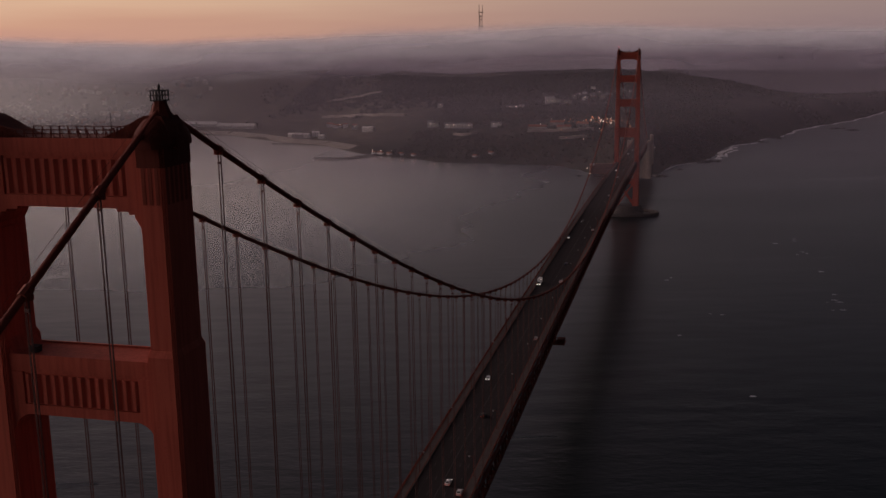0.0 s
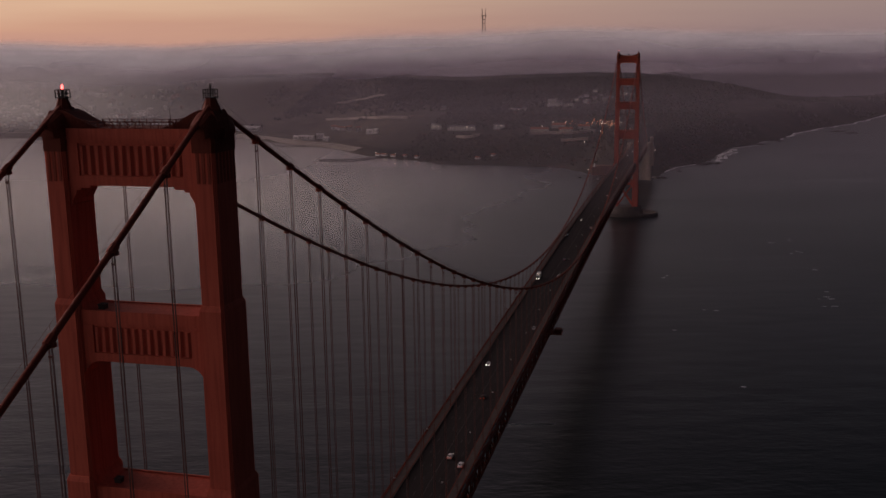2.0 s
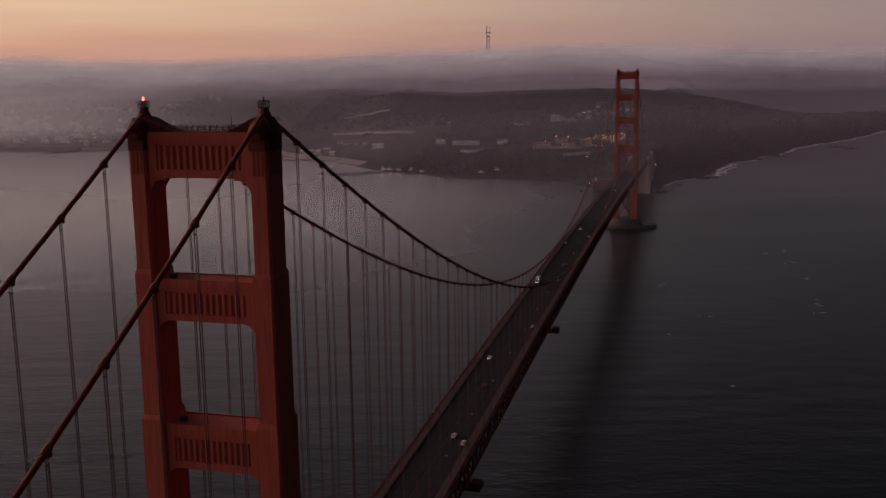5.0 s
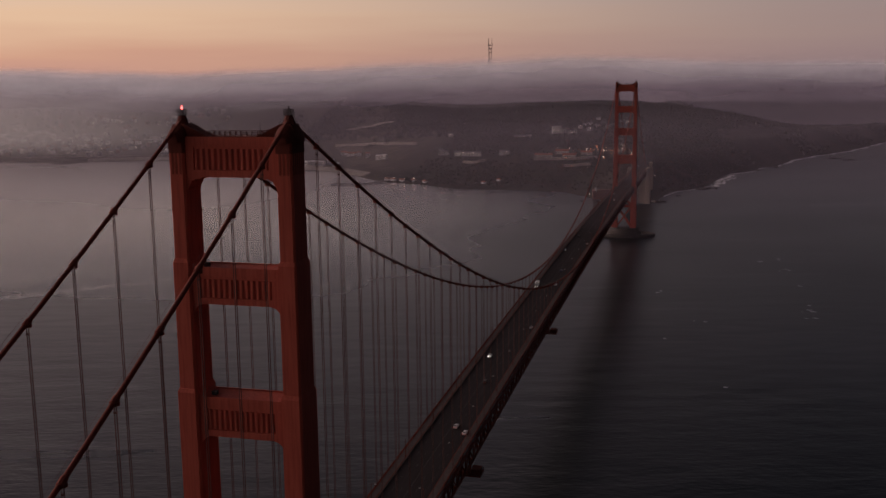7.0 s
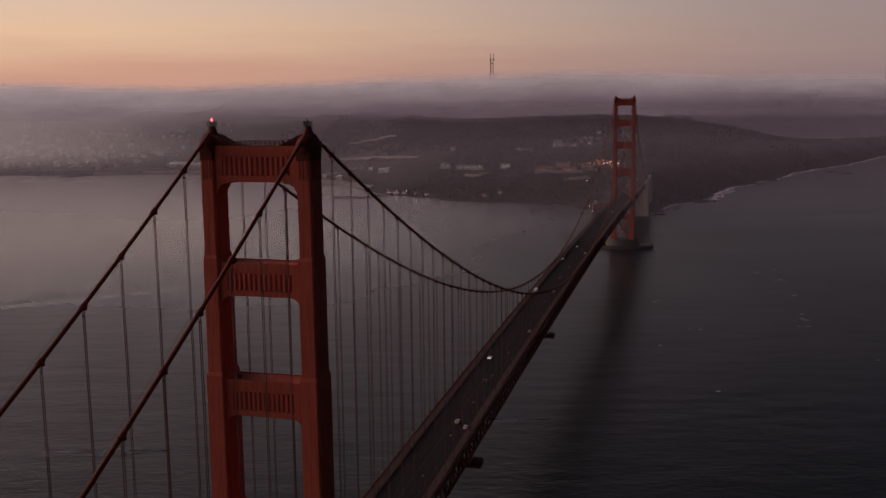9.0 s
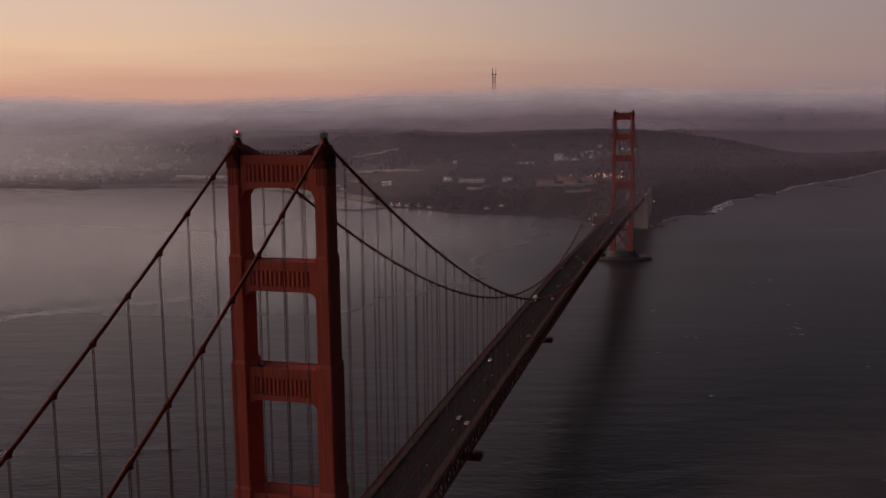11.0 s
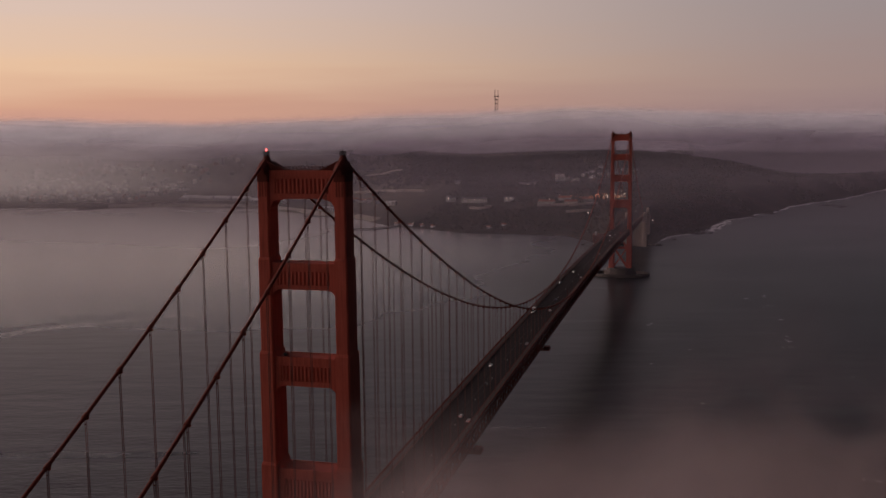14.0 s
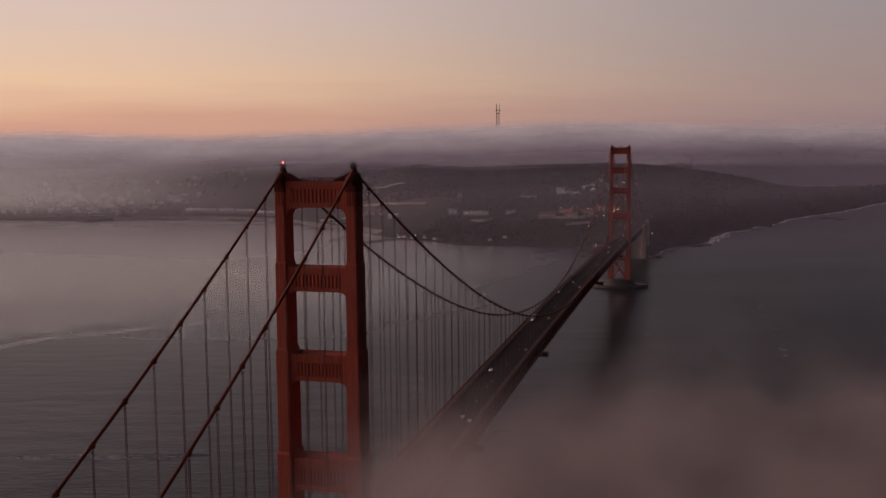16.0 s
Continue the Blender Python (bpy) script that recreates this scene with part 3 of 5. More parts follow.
def build_tower():
    tower = thing("bridge_tower", "orange-red steel suspension bridge tower with fluted cross struts", "bridge tower", "towers of the bridge")
    for s in (-1, 1):
        cx = s * HALF
        leg = None
        for n, ((z1, _, _), (z0, a, b)) in reversed(list(enumerate(zip(TIERS[:-1], TIERS[1:])))):
            n = 20
            ra, rb = leg_ring(cx, a, b), leg_ring(cx, a - 0.28, b - 0.45)
            vs = [(x, y, z0) for x, y in ra] + [(x, y, z1 - 0.9) for x, y in ra] + [(x, y, z1) for x, y in rb]
            fs = [tuple(range(n - 1, -1, -1)), tuple(range(2 * n, 3 * n))]
            fs += [(k * n + i, k * n + (i + 1) % n, (k + 1) * n + (i + 1) % n, (k + 1) * n + i) for k in (0, 1) for i in range(n)]
            body = Shape().add(vs, fs)
            if leg is None:
                leg = part("leg", body, ORANGE, tower)
            else:
                part("leg_section", body, ORANGE, leg)
            z = z0 + 7.0
            while z < z1 - 4:
                part("seam", Shape().prism(leg_ring(cx, a + 0.012, b + 0.012), z, z + 0.12), ORANGE, leg)
                z += 7.0
        part("access_platform", Shape().box(min(cx + s * 2.2, cx + s * 3.0), max(cx + s * 2.2, cx + s * 3.0), -1.4, 1.4, 222.0, 222.2).box(min(cx + s * 2.9, cx + s * 3.0), max(cx + s * 2.9, cx + s * 3.0), -1.4, 1.4, 222.2, 223.2), ORANGE_DARK, leg)
        part("leg_cap", Shape().prism(leg_ring(cx, 2.10, 4.10), 219.6, 222.3), ORANGE_DARK, leg)
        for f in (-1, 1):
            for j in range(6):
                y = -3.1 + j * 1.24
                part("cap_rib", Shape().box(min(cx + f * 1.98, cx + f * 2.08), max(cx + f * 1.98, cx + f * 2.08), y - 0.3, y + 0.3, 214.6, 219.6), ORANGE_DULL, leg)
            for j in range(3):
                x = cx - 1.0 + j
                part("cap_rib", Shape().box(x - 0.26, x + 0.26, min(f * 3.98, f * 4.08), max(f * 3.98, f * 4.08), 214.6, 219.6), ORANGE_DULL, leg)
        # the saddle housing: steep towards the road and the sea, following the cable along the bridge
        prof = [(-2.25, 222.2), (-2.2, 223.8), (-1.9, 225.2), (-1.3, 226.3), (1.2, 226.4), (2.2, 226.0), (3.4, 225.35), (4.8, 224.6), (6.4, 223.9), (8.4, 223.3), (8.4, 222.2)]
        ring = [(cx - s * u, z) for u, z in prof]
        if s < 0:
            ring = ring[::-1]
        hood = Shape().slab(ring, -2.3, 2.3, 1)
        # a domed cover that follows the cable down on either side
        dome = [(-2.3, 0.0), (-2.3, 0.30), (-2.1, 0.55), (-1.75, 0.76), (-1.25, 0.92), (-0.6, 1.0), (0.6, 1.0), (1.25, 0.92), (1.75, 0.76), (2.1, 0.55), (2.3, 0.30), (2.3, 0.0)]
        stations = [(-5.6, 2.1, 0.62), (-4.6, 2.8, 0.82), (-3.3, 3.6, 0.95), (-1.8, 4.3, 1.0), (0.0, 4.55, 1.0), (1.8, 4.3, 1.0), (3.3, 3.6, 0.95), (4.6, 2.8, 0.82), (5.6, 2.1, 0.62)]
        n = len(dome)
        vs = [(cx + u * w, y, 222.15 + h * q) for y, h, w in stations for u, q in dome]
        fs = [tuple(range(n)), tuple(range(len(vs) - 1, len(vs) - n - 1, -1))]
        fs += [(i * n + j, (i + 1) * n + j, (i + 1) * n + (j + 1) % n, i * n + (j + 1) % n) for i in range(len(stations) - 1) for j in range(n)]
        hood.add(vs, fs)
        part("saddle_housing", hood, ORANGE_DARK, tower, "soot-darkened steel cable saddle housing")
        # beacon cage on its stalk
        oct8 = lambda q: [(cx + q * math.cos((i + 0.5) * math.pi / 4), q * math.sin((i + 0.5) * math.pi / 4)) for i in range(8)]
        b = Shape().prism(oct8(1.75), 226.0, 226.9, oct8(1.35)).prism(oct8(1.3), 226.9, 228.3, oct8(0.85))
        stalk = part("beacon_stalk", b, ORANGE_DARK, tower)
        part("cage_floor", Shape().box(cx - 0.95, cx + 0.95, -0.95, 0.95, 228.25, 228.40), STEEL_DARK, stalk)
        for px in (-0.85, 0, 0.85):
            for py in (-0.85, 0, 0.85):
                if px or py:
                    part("cage_post", Shape().box(cx + px - 0.07, cx + px + 0.07, py - 0.07, py + 0.07, 228.4, 229.7), STEEL_DARK, stalk)
        for z in (228.95, 229.6):
            for f in (-0.85, 0.85):
                part("cage_rail", Shape().box(cx - 0.92, cx + 0.92, f - 0.07, f + 0.07, z, z + 0.13), STEEL_DARK, stalk)
                part("cage_rail", Shape().box(cx + f - 0.07, cx + f + 0.07, -0.78, 0.78, z, z + 0.13), STEEL_DARK, stalk)
        for e in (-1, 1):
            part("stay", Shape().beam((cx + e * 0.9, 0, 228.3), (cx + e * 1.9, 0, 225.9), 0.08, 0.08), STEEL_DARK, stalk)
        part("beacon_post", Shape().tube([(cx, 0, 228.4), (cx, 0, 229.5), (cx, 0, 229.75)], [0.16, 0.16, 0.24], 8), STEEL_DARK, stalk)
        lamp = Shape().tube([(cx, 0, 229.75), (cx, 0, 229.85), (cx, 0, 230.3), (cx, 0, 230.6)], [0.17, 0.2, 0.18, 0.05], 10)
        part("beacon", lamp, BEACON if s < 0 else STEEL_DARK, stalk, "red aircraft warning beacon" if s < 0 else "unlit beacon")
    # cross struts between the legs
    for n, (z0, z1, dy, a) in enumerate(STRUTS):
        xi = HALF - a + 0.1
        h = z1 - z0
        body = Shape().box(-xi, xi, -dy + 0.38, dy - 0.38, z0 + 0.4, z1 - 0.5)
        strut = part("portal_strut", body, ORANGE, tower)
        part("cornice", Shape().box(-xi, xi, -dy, dy, z1 - 0.20 * h, z1), ORANGE, strut)
        part("moulding", Shape().box(-xi, xi, -dy + 0.15, dy - 0.15, z1 - 0.26 * h, z1 - 0.20 * h - 0.004), ORANGE, strut)
        part("sill_beam", Shape().box(-xi, xi, -dy, dy, z0, z0 + 0.17 * h), ORANGE, strut)
        for e in (-1, 1):
            part("end_block", Shape().box(min(e * xi, e * (xi - 2.2)), max(e * xi, e * (xi - 2.2)), -dy, dy, z0 + 0.17 * h + 0.004, z1 - 0.26 * h - 0.004), ORANGE, strut)
        count = 13
        w = (2 * xi - 4.4) / count
        for f in (-1, 1):
            rib = Shape()
            ya, yb = f * (dy - 0.38), f * (dy + 0.06)
            ring = [(-w * 0.40, ya), (w * 0.40, ya), (w * 0.14, yb), (-w * 0.14, yb)]
            rib.prism(ring if f < 0 else ring[::-1], z0 + 0.19 * h, z1 - 0.30 * h)
            me = rib.mesh("flute", ORANGE)
            for i in range(count):
                part("flute", me, ORANGE, strut, at=(-xi + 2.2 + (i + 0.5) * w, 0, 0))
        # rounded haunches under the strut and at the foot of the opening above
        for s in (-1, 1):
            r = 3.2
            arc = [(s * xi, z0 + 0.02)] + [(s * (xi - r + r * math.sin(t)), z0 - r + r * math.cos(t)) for t in [i * math.pi / 12 for i in range(7)]]
            if n == 0:
                arc = [(s * xi, z0 + 0.02)] + [(s * (xi - u), z0 - d) for u, d in ((4.0, 0.0), (4.0, 0.45), (2.2, 0.45), (2.2, 0.85), (1.3, 0.85), (1.3, 1.25), (0.45, 2.6), (0.45, 3.3), (0.0, 3.6))]
            part("haunch", Shape().slab(arc if s < 0 else arc[::-1], -dy + 0.1, dy - 0.1, 1), ORANGE, strut)
            if n:
                r = 1.9
                arc = [(s * xi, z1 - 0.02)] + [(s * (xi - r + r * math.sin(t)), z1 + r - r * math.cos(t)) for t in [i * math.pi / 12 for i in range(7)]]
                part("haunch", Shape().slab(arc[::-1] if s < 0 else arc, -dy + 0.4, dy - 0.4, 1), ORANGE, strut)
        # railings on the top strut, low parapets on the others
        for f in (-1, 1):
            yy = f * (dy - 0.2)
            if n:
                part("parapet", Shape().box(-xi, xi, yy - 0.18, yy + 0.18, z1 + 0.004, z1 + 0.35), ORANGE, strut)
                continue
            end = xi - 3.4
            for i in range(13):
                x = -end + 2 * end * i / 12
                part("rail_post", Shape().box(x - 0.06, x + 0.06, yy - 0.06, yy + 0.06, z1, z1 + 1.2).beam((x, yy, z1 + 1.1), (x + 0.5, yy, z1 + 0.1), 0.07, 0.07), ORANGE_DARK, strut)
            for z in (0.55, 1.1):
                part("railing", Shape().box(-end, end, yy - 0.05, yy + 0.05, z1 + z, z1 + z + 0.1), ORANGE_DARK, strut)
        # the top strut's plate is painted dark so its upper face looks unlit
        part("walk_plate", Shape().box(-xi, xi, -dy + 0.4, dy - 0.4, z1 + 0.004, z1 + 0.06), ORANGE if n else ORANGE_DARK, strut)
        if n in (1, 2):
            box = Shape().box(-xi + 2.4, -xi + 3.6, -1.8, -0.6, z1, z1 + 0.9).box(-xi + 2.3, -xi + 3.7, -1.9, -0.5, z1 + 0.9, z1 + 1.0)
            part("winch_box", box, STEEL_DARK, strut)
    # clutter on the top strut
    for s in (-1, 1):
        for i in range(7):
            x = s * (7.6 + i * 0.55)
            part("stair_post", Shape().box(x - 0.05, x + 0.05, -2.9, -2.8, 223.4, 224.6 + 0.12 * i), ORANGE_DARK, tower)
        for za, zb in ((224.6, 225.4), (224.0, 224.7)):
            part("stair_rail", Shape().beam((s * 7.4, -2.85, za), (s * 11.2, -2.85, zb), 0.1, 0.1), ORANGE_DARK, tower)
    part("mast", Shape().tube([(7.3, -2.0, 223.4), (7.3, -2.0, 226.8)], 0.06, 6), STEEL_DARK, tower)
    # crossed bracing below the road
    for (za, zb, d) in ((46, 70, 5.2), (15, 44, 5.8)):
        for f in (-1, 1):
            for s in (-1, 1):
                part("cross_brace", Shape().beam((-s * 10.0, f * d, za), (s * 10.0, f * d, zb), 1.6, 1.8), ORANGE, tower)
            part("tie_beam", Shape().box(-10.2, 10.2, f * d - 0.8, f * d + 0.8, zb - 0.5, zb + 2.0), ORANGE, tower)
    part("road_strut", Shape().box(-10.4, 10.4, -5, 5, 62.0, 64.5), ORANGE, tower)
    return tower


tower = build_tower()
far_tower = copy_thing(tower, Matrix.Translation((0, SPAN, 0)))
lantern = Shape().tube([(0.4, 0, 223.4), (0.4, 0, 224.6), (0.4, 0, 224.8), (0.4, 0, 226.0), (0.4, 0, 226.4)], [0.3, 0.3, 1.0, 1.0, 0.3], 10)
part("top_lantern", lantern, STEEL_DARK, far_tower, "dark round lantern on the top strut")


def build_pier(y, ring):
    pier = thing("tower_pier", "grey concrete tower pier inside an oval fender wall" if ring else "grey concrete tower pier standing in the water", "bridge pier")
    oval = lambda a, b: [(a * math.cos(t), y + b * math.sin(t)) for t in [i * math.pi / 24 for i in range(48)]]
    part("plinth", Shape().prism(oval(25, 15), -4, 7), DARK_CONCRETE, pier)
    part("pier_top", Shape().prism(oval(22, 13), 7, 13.0), DARK_CONCRETE, pier)
    if ring:
        wall = Shape()
        o, i = oval(46, 27), oval(43, 24)
        n = 48
        wall.add([(x, yy, z) for z in (-4, 4.6) for r in (o, i) for x, yy in r],
                 [q for k in range(n) for q in (((k), (k + 1) % n, 2 * n + (k + 1) % n, 2 * n + k), (n + (k + 1) % n, n + k, 3 * n + k, 3 * n + (k + 1) % n), (2 * n + k, 2 * n + (k + 1) % n, 3 * n + (k + 1) % n, 3 * n + k))])
        part("fender", wall, DARK_CONCRETE, pier, "dark wet concrete fender wall")
    return pier


build_pier(SPAN, True)
build_pier(0, False)

# ---------------------------------------------------------------- cables and hangers
STEP = 15.24


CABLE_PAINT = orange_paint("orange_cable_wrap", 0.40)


def build_cable(s):
    x = s * HALF
    ys = [-SIDE + i * SIDE / 30 for i in range(31)] + [i * SPAN / 90 for i in range(1, 91)] + [SPAN + i * SIDE / 20 for i in range(1, 21)]
    cable = thing("main_cable", "thick orange-red main suspension cable with clamps and hangers", "bridge cable", "main cables of the bridge")
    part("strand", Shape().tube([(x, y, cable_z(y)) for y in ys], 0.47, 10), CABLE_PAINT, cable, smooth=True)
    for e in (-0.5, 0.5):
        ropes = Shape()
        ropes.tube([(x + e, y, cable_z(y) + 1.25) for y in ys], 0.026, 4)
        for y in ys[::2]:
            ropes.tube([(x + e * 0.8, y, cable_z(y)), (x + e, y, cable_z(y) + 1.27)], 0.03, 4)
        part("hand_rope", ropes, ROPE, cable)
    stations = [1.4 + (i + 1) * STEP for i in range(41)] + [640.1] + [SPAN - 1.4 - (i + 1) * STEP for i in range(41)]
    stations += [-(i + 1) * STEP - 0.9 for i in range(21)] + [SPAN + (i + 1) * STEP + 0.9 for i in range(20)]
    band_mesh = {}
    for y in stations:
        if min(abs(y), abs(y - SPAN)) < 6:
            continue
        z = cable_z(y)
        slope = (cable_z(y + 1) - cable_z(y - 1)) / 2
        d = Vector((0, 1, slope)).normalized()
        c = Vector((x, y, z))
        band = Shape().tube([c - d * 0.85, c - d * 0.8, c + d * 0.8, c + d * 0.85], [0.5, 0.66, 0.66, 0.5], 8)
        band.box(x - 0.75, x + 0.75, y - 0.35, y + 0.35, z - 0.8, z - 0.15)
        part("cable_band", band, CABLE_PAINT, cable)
        foot = road_z(y) - 1.0
        if z - 0.8 > foot + 1.5:
            rope = Shape()
            for e in (-0.22, 0.22):
                for g in (-0.1, 0.1):
                    rope.tube([(x + e, y + g, foot), (x + e, y + g, z - 0.5)], 0.055, 5)
            if z - foot > 20:
                k = z - 2.2
                rope.box(x - 0.3, x + 0.3, y - 0.16, y + 0.16, k, k + 0.3)
            part("hanger", rope, ROPE, cable)
    return cable


for s in (-1, 1):
    build_cable(s)

# ---------------------------------------------------------------- deck


def strip(x0, x1, dz, thick, y0, y1, step=15.24):
    """A long slab that follows the road's profile."""
    sh = Shape()
    n = max(1, round((y1 - y0) / step))
    ys = [y0 + (y1 - y0) * i / n for i in range(n + 1)]
    vs = [(x, y, road_z(y) + d) for y in ys for x, d in ((x0, dz), (x1, dz), (x1, dz - thick), (x0, dz - thick))]
    fs = [(0, 1, 2, 3), (4 * n + 3, 4 * n + 2, 4 * n + 1, 4 * n)]
    for i in range(n):
        for j in range(4):
            a, b = i * 4 + j, i * 4 + (j + 1) % 4
            fs.append((b, a, a + 4, b + 4))
    return sh.add(vs, fs)


Y0, Y1 = -SIDE - 60, SPAN + SIDE + 40
road = tagged(new("road", strip(-9.6, 9.6, 0.0, 0.6, Y0, Y1).mesh("road", ASPHALT)), "worn dark asphalt carriageway of six lanes", "road", kind="structure")
for s in (-1, 1):
    side = strip(min(s * 9.6, s * 13.1), max(s * 9.6, s * 13.1), 0.28, 0.7, Y0, Y1)
    tagged(new("pavement", side.mesh("pavement", WALKWAY)), "raised concrete footway along the bridge railing", "pavement", kind="structure")


def build_railing(s):
    rail = thing("railing", "orange-red painted steel footway railing", "railing", "footway railings")
    x = s * 13.0
    # the rails' shaded look is put into their colour with the dark copy
    for dz in (0.38, 1.50):
        part("rail", strip(x - 0.09, x + 0.09, dz + 0.1, 0.12, Y0, Y1), ORANGE_DARK, rail)
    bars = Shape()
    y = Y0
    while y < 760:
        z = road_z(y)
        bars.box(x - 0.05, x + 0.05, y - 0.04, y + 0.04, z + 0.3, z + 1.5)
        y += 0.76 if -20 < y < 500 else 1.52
    tagged(part("baluster", bars, ORANGE_DARK, rail), kind="stuff")
    post = Shape().box(-0.14, 0.14, -0.14, 0.14, 0.25, 1.7, 0.04).mesh("post", ORANGE_DULL)
    y = Y0 + 3
    while y < Y1:
        part("post", post, ORANGE_DULL, rail, at=(x, y, road_z(y)))
        y += STEP / 2 if y < 640 else STEP
    # low kerb rail between footway and traffic
    kx = s * 9.75
    part("kerb_rail", strip(kx - 0.07, kx + 0.07, 1.15, 0.14, Y0, Y1), ORANGE_DARK, rail)
    part("kerb_rail", strip(kx - 0.07, kx + 0.07, 0.75, 0.12, Y0, Y1), ORANGE_DARK, rail)
    kerb_post = Shape().box(-0.07, 0.07, -0.07, 0.07, 0.2, 1.1).mesh("kerb_post", ORANGE_DULL)
    y = Y0 + 5
    while y < 800:
        part("kerb_post", kerb_post, ORANGE_DULL, rail, at=(kx, y, road_z(y)))
        y += STEP / 2
    return rail


for s in (-1, 1):
    build_railing(s)


def build_truss(s):
    truss = thing("stiffening_truss", "orange-red riveted steel stiffening truss below the roadway", "bridge truss", "deck trusses")
    x = s * 13.9
    # shade on the truss's west side is painted in by the dark copy
    part("top_chord", strip(x - 0.45, x + 0.45, -0.35, 1.0, Y0, Y1), ORANGE_DARK, truss)
    part("bottom_chord", strip(x - 0.45, x + 0.45, -7.3, 1.0, Y0, Y1), ORANGE_DARK, truss)
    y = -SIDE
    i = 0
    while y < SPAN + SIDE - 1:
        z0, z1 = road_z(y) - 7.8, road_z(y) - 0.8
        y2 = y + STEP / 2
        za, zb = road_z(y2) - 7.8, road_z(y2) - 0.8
        part("upright", Shape().box(x - 0.3, x + 0.3, y - 0.28, y + 0.28, z0, z1), ORANGE_DARK, truss)
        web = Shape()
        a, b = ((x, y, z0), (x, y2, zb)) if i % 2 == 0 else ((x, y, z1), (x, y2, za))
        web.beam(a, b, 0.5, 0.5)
        part("diagonal", web, ORANGE_DARK, truss)
        y, i = y2, i + 1
    return truss


for s in (-1, 1):
    build_truss(s)


def build_floor_beams():
    deck = thing("deck_frame", "dark orange steel floor beams and lateral bracing under the road", "bridge deck")
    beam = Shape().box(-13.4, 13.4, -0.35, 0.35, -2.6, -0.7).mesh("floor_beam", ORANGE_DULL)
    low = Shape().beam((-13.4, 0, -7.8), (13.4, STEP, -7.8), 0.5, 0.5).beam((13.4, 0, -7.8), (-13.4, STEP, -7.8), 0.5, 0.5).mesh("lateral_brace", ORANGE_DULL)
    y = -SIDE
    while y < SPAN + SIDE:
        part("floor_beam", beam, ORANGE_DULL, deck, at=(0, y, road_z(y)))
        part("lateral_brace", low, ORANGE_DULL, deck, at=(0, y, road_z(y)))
        y += STEP
    return deck


build_floor_beams()

# ---------------------------------------------------------------- south shore of the bridge


def build_pylon(y, z0, z1):
    p = thing("bridge_pylon", "pale grey stepped concrete pylon carrying the roadway end", "pylon", "pylons of the approach")
    for s in (-1, 1):
        x0, x1 = (s * 12.6, s * 21.5) if s > 0 else (-21.5, -12.6)
        shaft = Shape()
        shaft.box(x0, x1, y - 9, y + 9, z0, z1 - 14, 0.8)
        shaft.box(x0 + 0.8, x1 - 0.8, y - 8, y + 8, z1 - 14, z1 - 5, 0.8)
        shaft.box(x0 + 1.6, x1 - 1.6, y - 7, y + 7, z1 - 5, z1 + 4, 0.8)
        sh = part("shaft", shaft, CONCRETE, p)
        for k in range(4):
            yy = y - 6.6 + k * 4.4
            part("fluting", Shape().box(x0 - 0.25, x0, yy - 0.5, yy + 0.5, z0 + 6, z1 - 18).box(x1, x1 + 0.25, yy - 0.5, yy + 0.5, z0 + 6, z1 - 18), CONCRETE, sh)
    part("cross_wall", Shape().box(-12.6, 12.6, y - 5, y + 5, z0, road_z(y) - 9), CONCRETE, p)
    return p


build_pylon(SPAN + SIDE + 4, 6, 67)
build_pylon(SPAN + SIDE + 106, 20, 68)


def build_arch():
    arch = thing("steel_arch", "orange steel arch carrying the road over the fort", "bridge arch")
    ya, yb = SPAN + SIDE + 16, SPAN + SIDE + 96
    for s in (-1, 1):
        x = s * 12
        pts = [(x, ya + (yb - ya) * i / 16, 18 + 40 * (1 - (2 * i / 16 - 1) ** 2)) for i in range(17)]
        rib = Shape()
        for p, q in zip(pts[:-1], pts[1:]):
            rib.beam(p, q, 1.2, 2.0)
        part("arch_rib", rib, ORANGE, arch)
        for p in pts[1:-1]:
            part("spandrel_post", Shape().box(p[0] - 0.4, p[0] + 0.4, p[1] - 0.4, p[1] + 0.4, p[2], 64), ORANGE, arch)
    part("arch_deck", Shape().box(-13, 13, ya - 8, yb + 8, 62.5, 64.5), ORANGE, arch)
    return arch


build_arch()
tagged(new("road", Shape().box(-14, 14, SPAN + SIDE + 36, SPAN + SIDE + 420, 63.0, 64.8).mesh("road", ASPHALT)), "asphalt approach road to the toll plaza", "road", kind="structure")

